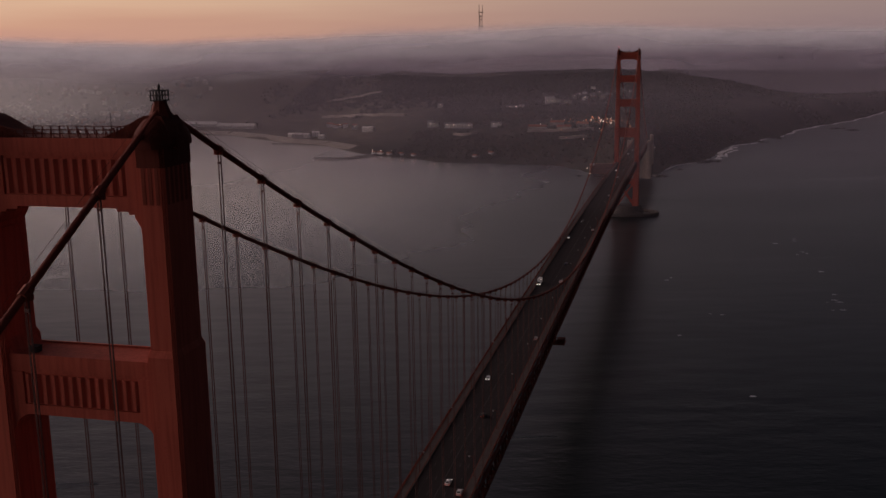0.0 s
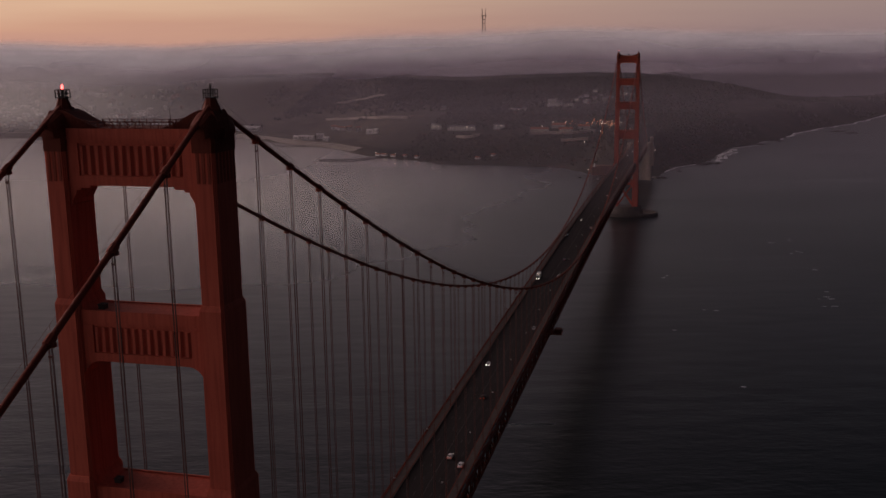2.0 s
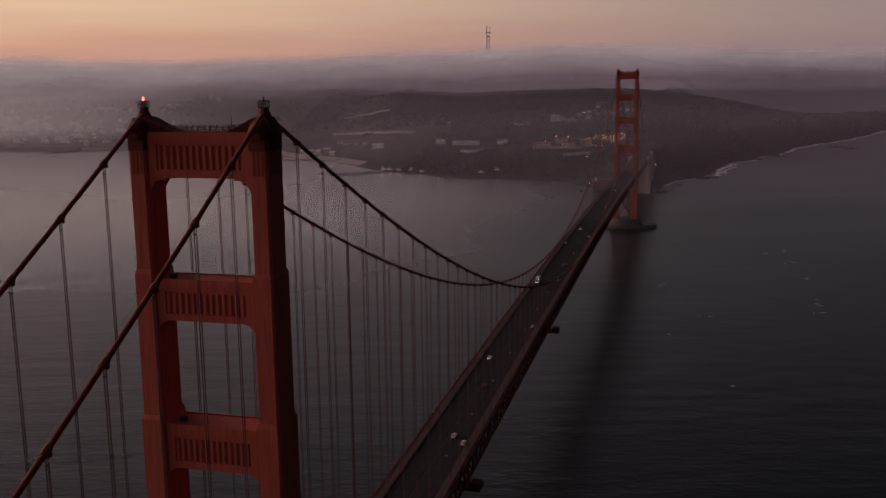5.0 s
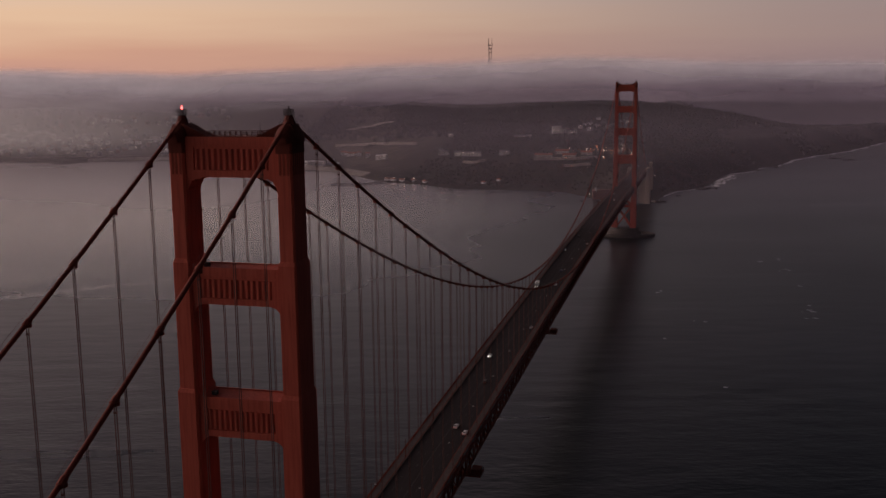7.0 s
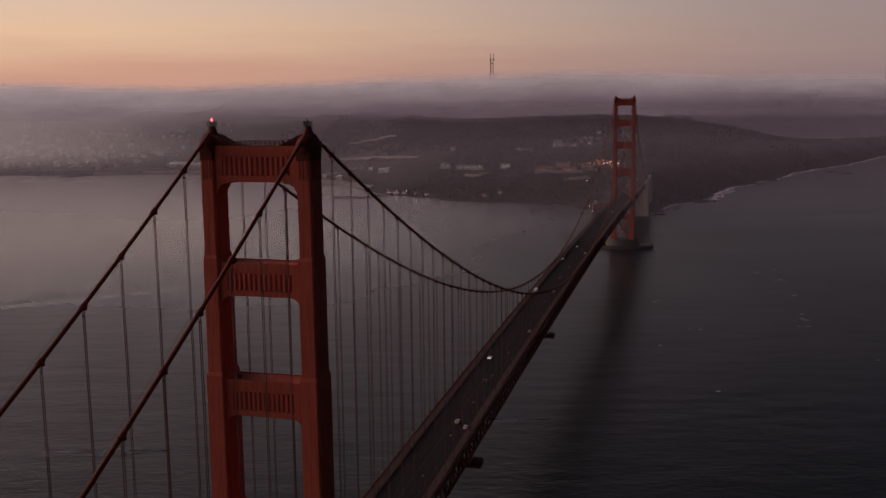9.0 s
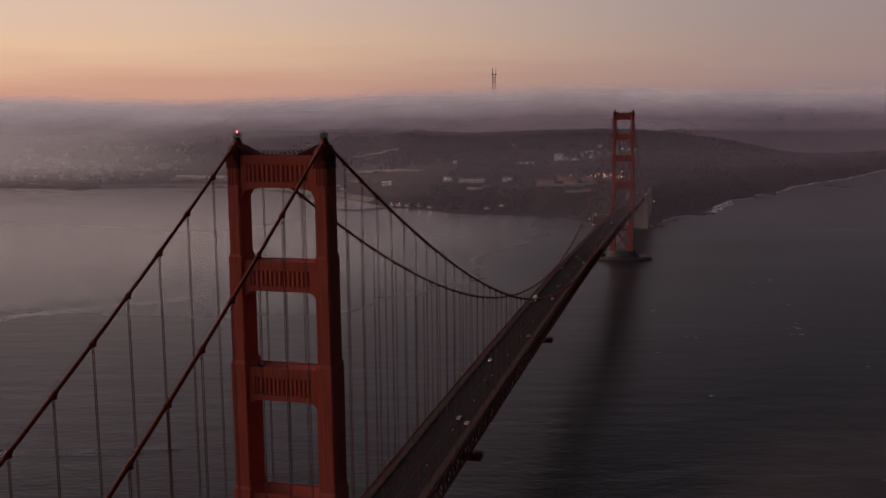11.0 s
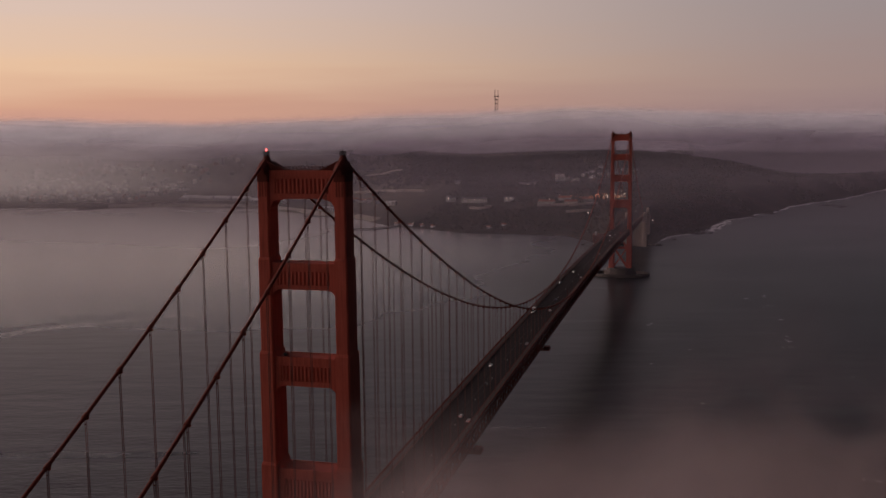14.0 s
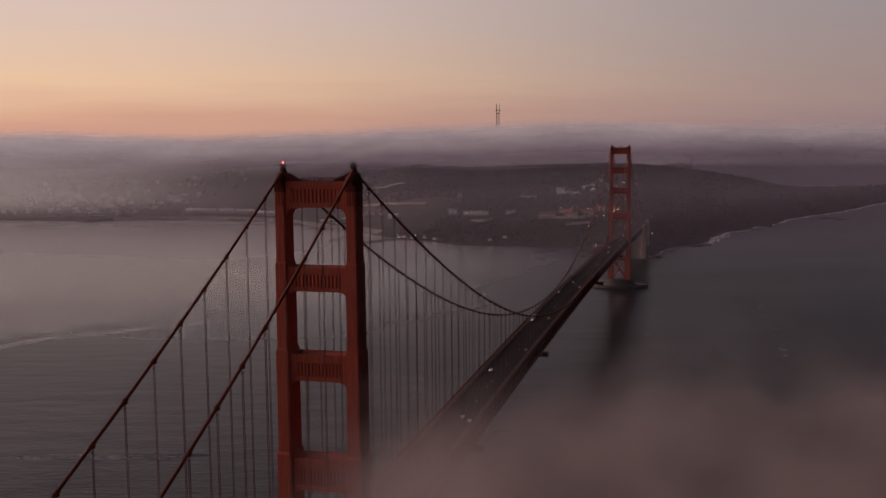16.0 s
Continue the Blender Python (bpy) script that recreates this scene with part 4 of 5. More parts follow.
# ---------------------------------------------------------------- television tower on the far hill


def build_mast():
    m = thing("broadcast_tower", "tall three-legged lattice broadcast tower standing above the fog", "tower", at=(-816, 4231, 221))
    legs = [(math.cos(a), math.sin(a)) for a in (radians(14.5), radians(134.5), radians(254.5))]
    prof = [(0, 24), (60, 13), (96, 9.0), (124, 8.0), (156, 9.5)]
    for c, s in legs:
        sh = Shape()
        for (z0, r0), (z1, r1) in zip(prof[:-1], prof[1:]):
            sh.beam((c * r0, s * r0, z0), (c * r1, s * r1, z1), 1.6, 1.6)
        part("leg", sh, STEEL_DARK, m)
        part("antenna_mast", Shape().tube([(c * 9.5, s * 9.5, 156), (c * 9.5, s * 9.5, 168), (c * 9.5, s * 9.5, 186)], [1.3, 1.1, 0.8], 6), STEEL_DARK, m)
    for z, r in ((60, 13), (96, 9.0), (124, 8.0), (140, 8.8), (156, 14)):
        ring = Shape()
        for (c0, s0), (c1, s1) in zip(legs, legs[1:] + legs[:1]):
            ring.beam((c0 * r, s0 * r, z), (c1 * r, s1 * r, z), 2.4, 2.6)
        part("cross_bar", ring, STEEL_DARK, m)
    for (z0, r0), (z1, r1) in zip(prof[:-1], prof[1:]):
        tie = Shape()
        for (c0, s0), (c1, s1) in zip(legs, legs[1:] + legs[:1]):
            tie.beam((c0 * r0, s0 * r0, z0), (c1 * r1, s1 * r1, z1), 0.6, 0.6)
        part("lattice", tie, STEEL_DARK, m)
    return m


build_mast()

# ---------------------------------------------------------------- fog and haze


def sheet(name, label, u0, u1, z0, z1, v, material, bend=0.0, lift=(), seed=0):
    """A standing bank of mist across the line of sight, gently curved; lift: how far its base line rises along it."""
    n, m = 60, 8
    vs, uvs = [], []
    for j in range(m + 1):
        for i in range(n + 1):
            u = u0 + (u1 - u0) * i / n
            z = z0 + (z1 - z0) * j / m
            up = float(np.interp(u, [p[0] for p in lift], [p[1] for p in lift])) if lift else 0.0
            x, y = place_at(u, v + bend * math.sin(u * 0.0021 + v))
            vs.append((x, y, z + up))
            uvs.append((u / 1000 + seed * 3.7, z / 1000))
    fs = [(j * (n + 1) + i, j * (n + 1) + i + 1, (j + 1) * (n + 1) + i + 1, (j + 1) * (n + 1) + i) for j in range(m) for i in range(n)]
    me = Shape().add(vs, fs).mesh(name, material, True)
    layer = me.uv_layers.new(name="mist")
    for loop in me.loops:
        layer.data[loop.index].uv = uvs[loop.vertex_index]
    return tagged(new(name, me), label, "fog", kind="stuff")


FREE = (0, 0, 0, 0)
LIFT = ((-2700, 26), (-1886, 24), (-1400, 2), (-1164, -3), (-802, 8), (-440, 12), (-319, 26), (42, 38), (283, 42), (644, 46), (1005, 34), (1366, 22), (2200, 16))
FOG = (0.90, 0.79, 0.82)
# these fog layers emit a little, imitating dawn light scattered inside the bank
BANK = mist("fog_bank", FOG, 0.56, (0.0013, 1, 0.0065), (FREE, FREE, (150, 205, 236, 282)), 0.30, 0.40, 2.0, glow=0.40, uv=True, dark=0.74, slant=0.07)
# darker copy of the fog paints in the shade along the bank's foot
DEEP = mist("fog_bank_shaded_base", (0.62, 0.52, 0.60), 0.90, (0.0010, 1, 0.004), (FREE, FREE, (0, 90, 176, 262)), 0.15, 0.40, 1.5, glow=0.12, uv=True)
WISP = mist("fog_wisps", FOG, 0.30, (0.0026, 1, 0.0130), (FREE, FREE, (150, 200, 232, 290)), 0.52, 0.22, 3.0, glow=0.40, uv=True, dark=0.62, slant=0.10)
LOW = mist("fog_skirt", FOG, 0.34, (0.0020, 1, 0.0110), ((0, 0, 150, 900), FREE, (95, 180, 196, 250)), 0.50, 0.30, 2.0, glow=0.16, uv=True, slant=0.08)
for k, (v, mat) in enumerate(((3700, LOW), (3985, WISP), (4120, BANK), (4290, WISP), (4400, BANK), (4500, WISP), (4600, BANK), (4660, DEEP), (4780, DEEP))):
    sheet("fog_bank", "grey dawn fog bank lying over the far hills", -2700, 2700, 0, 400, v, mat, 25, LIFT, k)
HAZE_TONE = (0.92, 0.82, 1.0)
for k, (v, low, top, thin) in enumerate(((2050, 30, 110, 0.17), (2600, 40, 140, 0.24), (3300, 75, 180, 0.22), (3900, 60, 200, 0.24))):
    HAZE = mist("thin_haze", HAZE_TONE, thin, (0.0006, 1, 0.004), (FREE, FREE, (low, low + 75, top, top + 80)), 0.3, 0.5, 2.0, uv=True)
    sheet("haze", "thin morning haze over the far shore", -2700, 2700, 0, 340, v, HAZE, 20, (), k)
# the bay haze also emits, in place of dawn light scattered in it
for k, (v, top) in enumerate(((2640, 85), (2780, 105), (2920, 120), (3060, 135), (3200, 150), (3380, 165), (3600, 185))):
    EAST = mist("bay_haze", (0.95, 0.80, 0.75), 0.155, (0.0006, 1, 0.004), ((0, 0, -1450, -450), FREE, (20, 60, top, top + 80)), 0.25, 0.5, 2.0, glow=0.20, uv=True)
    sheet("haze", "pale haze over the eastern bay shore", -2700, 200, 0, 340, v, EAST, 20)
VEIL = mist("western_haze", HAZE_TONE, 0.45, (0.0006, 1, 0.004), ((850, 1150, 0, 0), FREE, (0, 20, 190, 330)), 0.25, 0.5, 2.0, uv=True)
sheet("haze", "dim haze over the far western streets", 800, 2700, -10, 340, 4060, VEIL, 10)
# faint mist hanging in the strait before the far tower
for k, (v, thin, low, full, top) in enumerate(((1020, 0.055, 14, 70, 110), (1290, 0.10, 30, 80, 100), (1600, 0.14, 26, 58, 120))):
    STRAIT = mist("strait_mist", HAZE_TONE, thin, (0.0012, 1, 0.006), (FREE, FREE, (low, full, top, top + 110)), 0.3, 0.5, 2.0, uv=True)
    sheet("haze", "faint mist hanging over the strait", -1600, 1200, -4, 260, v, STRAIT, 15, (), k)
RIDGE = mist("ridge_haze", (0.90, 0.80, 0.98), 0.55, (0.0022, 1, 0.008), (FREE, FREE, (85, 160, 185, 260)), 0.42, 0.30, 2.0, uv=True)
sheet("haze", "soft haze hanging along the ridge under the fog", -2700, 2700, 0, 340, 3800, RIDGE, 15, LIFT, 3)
# a tongue of low fog beside the near tower, its top sloping up to the sea side
NEAR = mist("low_fog", (0.80, 0.68, 0.68), 0.28, (0.040, 0.036, 0.056), ((-27, -12, 0, 0), FREE, (0, 0, 176, 200)), 0.44, 0.12, 4.0, uv=True, deep=True, dark=0.50)
for k in range(11):
    sheet("low_fog", "drifting tongue of low fog rising from the strait", -60, 150, 90, 225, 6 + 4.2 * k, NEAR, 0, ((-60, -10), (-24, -2), (-13, 4), (0, 4), (10, 4), (22, 7), (33, 12), (50, 13), (60, 14), (150, 19)))

# ---------------------------------------------------------------- lane lines, lamps and traffic on the bridge


def build_lanes():
    for x, gap in ((-6.4, 9.0), (-3.2, 9.0), (0.0, 0.0), (3.2, 9.0), (6.4, 9.0)):
        lines = Shape()
        y = -60.0
        while y < SPAN + 200:
            ln = 3.2 if gap else 12.0
            a, b = road_z(y) + 0.006, road_z(y + ln) + 0.006
            lines.add([(x - 0.07, y, a), (x + 0.07, y, a), (x + 0.07, y + ln, b), (x - 0.07, y + ln, b)], [(0, 1, 2, 3)])
            y += ln + gap
        tagged(new("lane_line", lines.mesh("lane_line", LANE_PAINT)), "worn pale lane line on the asphalt", "road marking", "lane lines", "stuff")


build_lanes()


def build_street_lamp():
    lamp = thing("street_lamp", "orange-red bridge street lamp with an unlit lantern arm", "street lamp", "street lamps on the bridge")
    part("post", Shape().tube([(0, 0, 0.2), (0, 0, 0.9), (0, 0, 1.0), (0, 0, 7.0), (0, 0, 7.9)], [0.22, 0.20, 0.12, 0.09, 0.07], 8), ORANGE_DARK, lamp)
    part("arm", Shape().tube([(0, 0, 7.6), (-0.35, 0, 8.05), (-0.9, 0, 8.2), (-1.5, 0, 8.15)], 0.055, 6), ORANGE_DARK, lamp)
    head = part("lantern", Shape().tube([(-1.2, 0, 8.12), (-1.3, 0, 8.2), (-1.9, 0, 8.18), (-2.0, 0, 8.1)], [0.05, 0.20, 0.22, 0.06], 8), STEEL_GREY, lamp, "grey metal lantern")
    part("glass", Shape().box(-1.9, -1.35, -0.16, 0.16, 7.92, 8.02), WHITE_PAINT, head, "pale unlit glass")
    return lamp


lamp = build_street_lamp()
first = True
for k in range(-10, 31):
    y = 213.4 + 45.72 * k
    if min(abs(y), abs(y - SPAN)) < 9:
        continue
    for s in (-1, 1):
        m = Matrix.Translation((s * 10.35, y, road_z(y))) @ Matrix.Rotation(0 if s > 0 else math.pi, 4, "Z")
        if first:
            lamp.matrix_basis, first = m, False
        else:
            copy_thing(lamp, m)

CAR_PAINTS = [plain("car_paint_white", (0.62, 0.62, 0.62), 0.3), plain("car_paint_silver", (0.36, 0.37, 0.38), 0.3, 0.4), plain("car_paint_black", (0.02, 0.02, 0.022), 0.3),
              plain("car_paint_blue", (0.05, 0.08, 0.15), 0.3)]


def build_car(paint, label):
    car = thing("car", label, "car", "cars on the bridge")
    side = [(-2.25, 0.45), (-2.2, 0.85), (-1.9, 1.0), (-1.15, 1.05), (-0.55, 1.45), (0.9, 1.47), (1.6, 1.08), (2.15, 0.95), (2.25, 0.5), (2.1, 0.3), (-2.1, 0.3)]
    body = Shape()
    n = len(side)
    vs = []
    for x in (-0.88, -0.76, 0.76, 0.88):
        for y, z in side:
            inset = 0.16 if z > 1.1 else 0.0
            e = 1.0 if abs(x) < 0.8 else 0.94
            vs.append(((x - math.copysign(inset, x)), y * e, 0.3 + (z - 0.3) * (1.0 if abs(x) < 0.8 else 0.97)))
    fs = [tuple(range(n)), tuple(range(4 * n - 1, 3 * n - 1, -1))]
    for k in range(3):
        fs += [(k * n + i, (k + 1) * n + i, (k + 1) * n + (i + 1) % n, k * n + (i + 1) % n) for i in range(n)]
    shell = part("body", body.add(vs, fs), paint, car)
    part("windscreen", Shape().add([(-0.62, -1.11, 1.075), (0.62, -1.11, 1.075), (0.54, -0.62, 1.42), (-0.54, -0.62, 1.42)], [(0, 1, 2, 3)]), PANE, shell, "dark windscreen")
    part("rear_window", Shape().add([(-0.62, 1.53, 1.13), (-0.54, 0.98, 1.46), (0.54, 0.98, 1.46), (0.62, 1.53, 1.13)], [(3, 2, 1, 0)]), PANE, shell, "dark rear window")
    for s in (-1, 1):
        for y in (-1.4, 1.35):
            wheel = part("wheel", Shape().tube([(s * 0.72, y, 0.33), (s * 0.74, y, 0.33), (s * 0.90, y, 0.33), (s * 0.92, y, 0.33)], [0.26, 0.33, 0.33, 0.24], 12), RUBBER, car)
            part("rim", Shape().tube([(s * 0.90, y, 0.33), (s * 0.935, y, 0.33)], 0.20, 10), STEEL_GREY, wheel)
        part("headlight", Shape().box(s * 0.62 - 0.17, s * 0.62 + 0.17, -2.31, -2.16, 0.58, 0.80), HEADLIGHT, car, "bright headlight")
        part("taillight", Shape().box(s * 0.66 - 0.14, s * 0.66 + 0.14, 2.16, 2.30, 0.66, 0.84), TAILLIGHT, car, "red taillight")
    return car


def build_truck():
    t = thing("truck", "white box truck with lit headlights driving on the bridge", "truck")
    part("cab", Shape().slab([(-4.4, 0.5), (-1.9, 0.5), (-1.9, 2.6), (-3.5, 2.6), (-4.3, 1.6)], -1.1, 1.1, 0), CAR_PAINTS[0], t)
    part("cargo_box", Shape().box(-1.25, 1.25, -1.7, 5.0, 0.95, 3.6, 0.08), CAR_PAINTS[0], t)
    part("windscreen", Shape().add([(-0.95, -4.28, 1.68), (0.95, -4.28, 1.68), (0.85, -3.58, 2.5), (-0.85, -3.58, 2.5)], [(0, 1, 2, 3)]), PANE, t, "dark windscreen")
    for s in (-1, 1):
        for y in (-3.3, 3.4):
            part("wheel", Shape().tube([(s * 0.8, y, 0.48), (s * 0.82, y, 0.48), (s * 1.1, y, 0.48), (s * 1.12, y, 0.48)], [0.4, 0.48, 0.48, 0.36], 12), RUBBER, t)
        part("headlight", Shape().box(s * 0.8 - 0.2, s * 0.8 + 0.2, -4.46, -4.36, 0.7, 1.0), HEADLIGHT, t, "bright headlight")
        part("marker_lamp", Shape().box(s * 0.8 - 0.1, s * 0.8 + 0.1, -1.84, -1.72, 3.4, 3.55), LAMP_WHITE, t)
    return t


cars = [build_car(p, "%s saloon car with its lamps lit on the bridge" % c) for p, c in zip(CAR_PAINTS, ("white", "silver", "black", "dark blue"))]
SPOTS = [(-5.0, 318), (-8.0, 664), (-4.9, 742), (-4.9, 1150), (2.4, 206), (8.2, 199), (1.9, 272), (7.6, 384), (4.9, 512), (1.9, 566), (7.8, 700),
         (4.9, 905), (1.9, 1070), (7.8, 1190), (4.9, 1330), (-4.9, 1400), (-1.8, 1470), (4.9, 1560), (-8.0, 1690), (-4.9, 1712), (-8.0, 1736), (-4.9, 1758), (1.9, 1702), (4.9, 1728), (1.9, 1748), (7.8, 1766)]
used = set()
for i, (x, y) in enumerate(SPOTS):
    c = (i * 3) % 4 if i % 5 else 0
    slope = math.atan((road_z(y + 2) - road_z(y - 2)) / 4)
    m = Matrix.Translation((x, y, road_z(y) + 0.01))
    m = m @ Matrix.Rotation(slope, 4, "X") if x < 0 else m @ Matrix.Rotation(math.pi, 4, "Z") @ Matrix.Rotation(-slope, 4, "X")
    if c in used:
        copy_thing(cars[c], m)
    else:
        cars[c].matrix_basis = m
        used.add(c)
truck = build_truck()
truck.matrix_basis = Matrix.Translation((-8.0, 505, road_z(505) + 0.01)) @ Matrix.Rotation(math.atan((road_z(507) - road_z(503)) / 4), 4, "X")


def build_platform(y):
    """A maintenance gondola slung under the deck edge."""
    z = road_z(y) - 8.6
    p = thing("work_platform", "dark steel maintenance platform slung under the bridge deck", "platform", "maintenance platforms")
    part("floor", Shape().box(8.0, 20.5, y - 4.0, y + 4.0, z - 0.5, z), ORANGE_DARK, p)
    for yy in (y - 3.9, y + 3.9):
        r = Shape()
        for i in range(7):
            r.box(8.2 + i * 2.0, 8.35 + i * 2.0, yy - 0.07, yy + 0.07, z, z + 1.3)
        r.box(8.0, 20.5, yy - 0.06, yy + 0.06, z + 1.2, z + 1.35)
        part("guard_rail", r, ORANGE_DARK, p)
    part("cabin", Shape().box(16.2, 20.0, y - 2.6, y + 2.6, z, z + 2.3, 0.15), ORANGE_DARK, p)
    for yy in (y - 3.4, y + 3.4):
        part("hanger_arm", Shape().box(14.5, 14.9, yy - 0.2, yy + 0.2, z - 0.3, z + 1.8), ORANGE_DULL, p)
    return p


for y in (409, 178):
    build_platform(y)

# ---------------------------------------------------------------- shore buildings


def build_house(x, y, w, d, h, turn, wall, roof, storeys=2, flat=False, kind="house", label=""):
    z = float(land_z(x, y)) - 1.0
    ob = thing("house" if kind == "house" else kind.replace(" ", "_"), label, kind, "shore buildings", at=(x, y, z))
    ob.rotation_euler[2] = turn
    body = part("wall", Shape().box(-w / 2, w / 2, -d / 2, d / 2, 0, h + 1), wall, ob)
    if flat:
        part("roof", Shape().box(-w / 2 - 0.4, w / 2 + 0.4, -d / 2 - 0.4, d / 2 + 0.4, h + 1, h + 1.8), roof, ob)
    else:
        k = min(d * 0.34, 7)
        ring = [(-d / 2 - 0.6, h + 0.9), (d / 2 + 0.6, h + 0.9), (0, h + 1 + k)]
        part("roof", Shape().slab(ring, -w / 2 - 0.6, w / 2 + 0.6, 0), roof, ob)
    n = max(2, int(w / 5))
    for s in range(storeys):
        zz = 1 + (s + 0.35) * h / storeys
        for i in range(n):
            xx = -w / 2 + (i + 0.5) * w / n
            part("window", Shape().box(xx - 0.9, xx + 0.9, -d / 2 - 0.12, -d / 2 + 0.1, zz, zz + min(2.0, h / storeys * 0.55)), PANE, body)
    return ob


r = random.Random(11)
# long low white hangars and sheds on the flat bay shore
for x, y, w in ((-1500, 2632, 60), (-1440, 2622, 42), (-1380, 2616, 55), (-1310, 2606, 60), (-1245, 2590, 46), (-1180, 2580, 64)):
    build_house(x, y, w, 20, 8, 0.12, WHITE_PAINT, WHITE_PAINT, 1, kind="hangar", label="long low white hangar on the bay shore")
for x, y in ((-941, 2643), (-926, 2618), (-892, 2562), (-874, 2540), (-843, 2506), (-788, 2421), (-730, 2344), (-712, 2337), (-930, 2326), (-913, 2324), (-898, 2308), (-880, 2308), (-866, 2336), (-830, 2284)):
    build_house(x, y, r.uniform(12, 18), 11, r.uniform(6, 11), r.uniform(-0.3, 0.3), WHITE_PAINT, ROOF_RED if y > 2400 else WHITE_PAINT, 2, label="white-walled house with a pitched roof by the shore")
# white terraces on the bluff
for i, (x, y) in enumerate(((-527, 2228), (-511, 2214), (-475, 2187), (-458, 2178), (-442, 2167), (-428, 2160), (-414, 2154), (-358, 2163), (-346, 2161))):
    build_house(x, y, 13, 11, 8 if i else 11, 0.15, WHITE_PAINT, ROOF_GREY, 2, label="white terrace house on the dark bluff")
for x, y in ((-402, 2616), (-376, 2570), (-363, 2595), (-606, 2649)):
    build_house(x, y, 15, 11, 7, 0.1, CREAM_PAINT, ROOF_GREY, 2, label="cream barrack house among trees")
# the large pale blocks on the hill
build_house(-303, 2722, 26, 20, 20, 0.2, WHITE_PAINT, ROOF_GREY, 5, True, "apartment block", "large pale block standing among dark trees")
build_house(-279, 2704, 16, 12, 11, 0.2, WHITE_PAINT, ROOF_GREY, 3, True, "apartment block", "pale flat-roofed block among dark trees")
build_house(-250, 2672, 24, 14, 12, 0.1, CREAM_PAINT, ROOF_GREY, 3, True, "apartment block", "cream flat-roofed block among dark trees")
for x, y in ((-243, 2808), (-239, 2882), (-210, 2770), (-212, 3040), (-182, 2918), (-135, 2987), (-112, 2960), (-196, 2850), (-160, 2800), (-228, 2930), (-90, 2940), (-150, 2880)):
    build_house(x, y, r.uniform(10, 17), 11, r.uniform(7, 11), r.uniform(-0.4, 0.4), r.choice((WHITE_PAINT, CREAM_PAINT)), ROOF_GREY, 2,
                label="pale hillside house half hidden by trees")
for x, y, w in ((-186, 2090, 30), (-246, 2096, 40), (-150, 2130, 26), (-208, 2140, 30)):
    build_house(x, y, w, 14, 6, 0.05, CREAM_PAINT, ROOF_RED, 1, label="low building with a red roof beside the toll plaza")
# sheds and the wharf below the bluff
for x, y, w in ((-598, 1996, 11), (-580, 1986, 15), (-556, 1976, 12), (-526, 1966, 9), (-494, 1949, 9), (-352, 1920, 10), (-324, 1954, 9)):
    build_house(x, y, w, 7, 3.2, -0.5, WHITE_PAINT, ROOF_RED, 1, kind="shed", label="small wharf shed with a red roof at the waterline")


def build_wharf(pts, wide, label):
    w = thing("wharf", label, "wharf", "wharves of the bay shore")
    for p, q in zip(pts[:-1], pts[1:]):
        part("deck", Shape().beam((*p, 2.6), (*q, 2.6), wide, 1.2), DARK_CONCRETE, w)
        n = max(2, int(math.dist(p, q) / 12))
        for i in range(n + 1):
            x, y = p[0] + (q[0] - p[0]) * i / n, p[1] + (q[1] - p[1]) * i / n
            part("pile", Shape().tube([(x, y, -3), (x, y, 2.4)], 0.5, 6), DARK_CONCRETE, w)
    return w


build_wharf(((-700, 1900), (-634, 1896), (-588, 1984)), 12, "dark timber and concrete wharf bent out into the bay")
build_wharf(((-925, 2190), (-850, 2196)), 10, "short dark pier off the sandy bay shore")


def build_fort():
    f = thing("fort", "old brick fort with a flat parapet below the bridge arch", "fort", at=(-62, 1716, 4))
    f.rotation_euler[2] = 0.12
    outer = Shape()
    o, i = (-30, 30, -24, 24), (-20, 20, -14, 14)
    for x0, x1, y0, y1 in ((o[0], o[1], o[2], i[2]), (o[0], o[1], i[3], o[3]), (o[0], i[0], i[2], i[3]), (i[1], o[1], i[2], i[3])):
        outer.box(x0, x1, y0, y1, 0, 14)
    body = part("wall", outer, BRICK_RED, f)
    for k in range(8):
        x = -26 + k * 7.4
        for z in (4, 8.5):
            part("embrasure", Shape().box(x - 0.9, x + 0.9, -24.15, -23.8, z, z + 1.7), PANE, body)
    part("parapet", Shape().box(-31, 31, -25, -23, 14, 15.4), BRICK_RED, f)
    part("lighthouse", Shape().tube([(-24, -18, 14), (-24, -18, 19), (-24, -18, 19.2), (-24, -18, 21.5), (-24, -18, 22.8)], [1.6, 1.3, 1.9, 1.2, 0.1], 10), WHITE_PAINT, f, "small white iron lighthouse")
    return f


build_fort()


def area_lamp(x, y, glow, h, label):
    z = float(land_z(x, y))
    ob = thing("lamp_post", label, "lamp", "lamps of the shore", at=(x, y, z))
    part("post", Shape().tube([(0, 0, -1), (0, 0, h)], 0.16, 6), STEEL_GREY, ob)
    part("lamp", Shape().tube([(0, 0, h), (0, 0, h + 0.15), (0, 0, h + 1.3), (0, 0, h + 1.5)], [0.15, 0.38, 0.38, 0.15], 8), glow, ob, "glowing lamp head")
    return ob


r = random.Random(21)
for i in range(56):
    u = r.random() ** 1.3
    x, y = -78 - 80 * u + r.uniform(-6, 6), 2190 + r.uniform(-70, 66)
    area_lamp(x, y, SODIUM if i % 4 else LAMP_WHITE, r.uniform(9, 13), "tall post with a glowing warm lamp on the plaza")
for i in range(26):
    x, y = r.uniform(-260, -30), r.uniform(1960, 2260)
    area_lamp(x, y, SODIUM if i % 3 else LAMP_WHITE, 9, "post with a glowing orange lamp near the toll plaza")
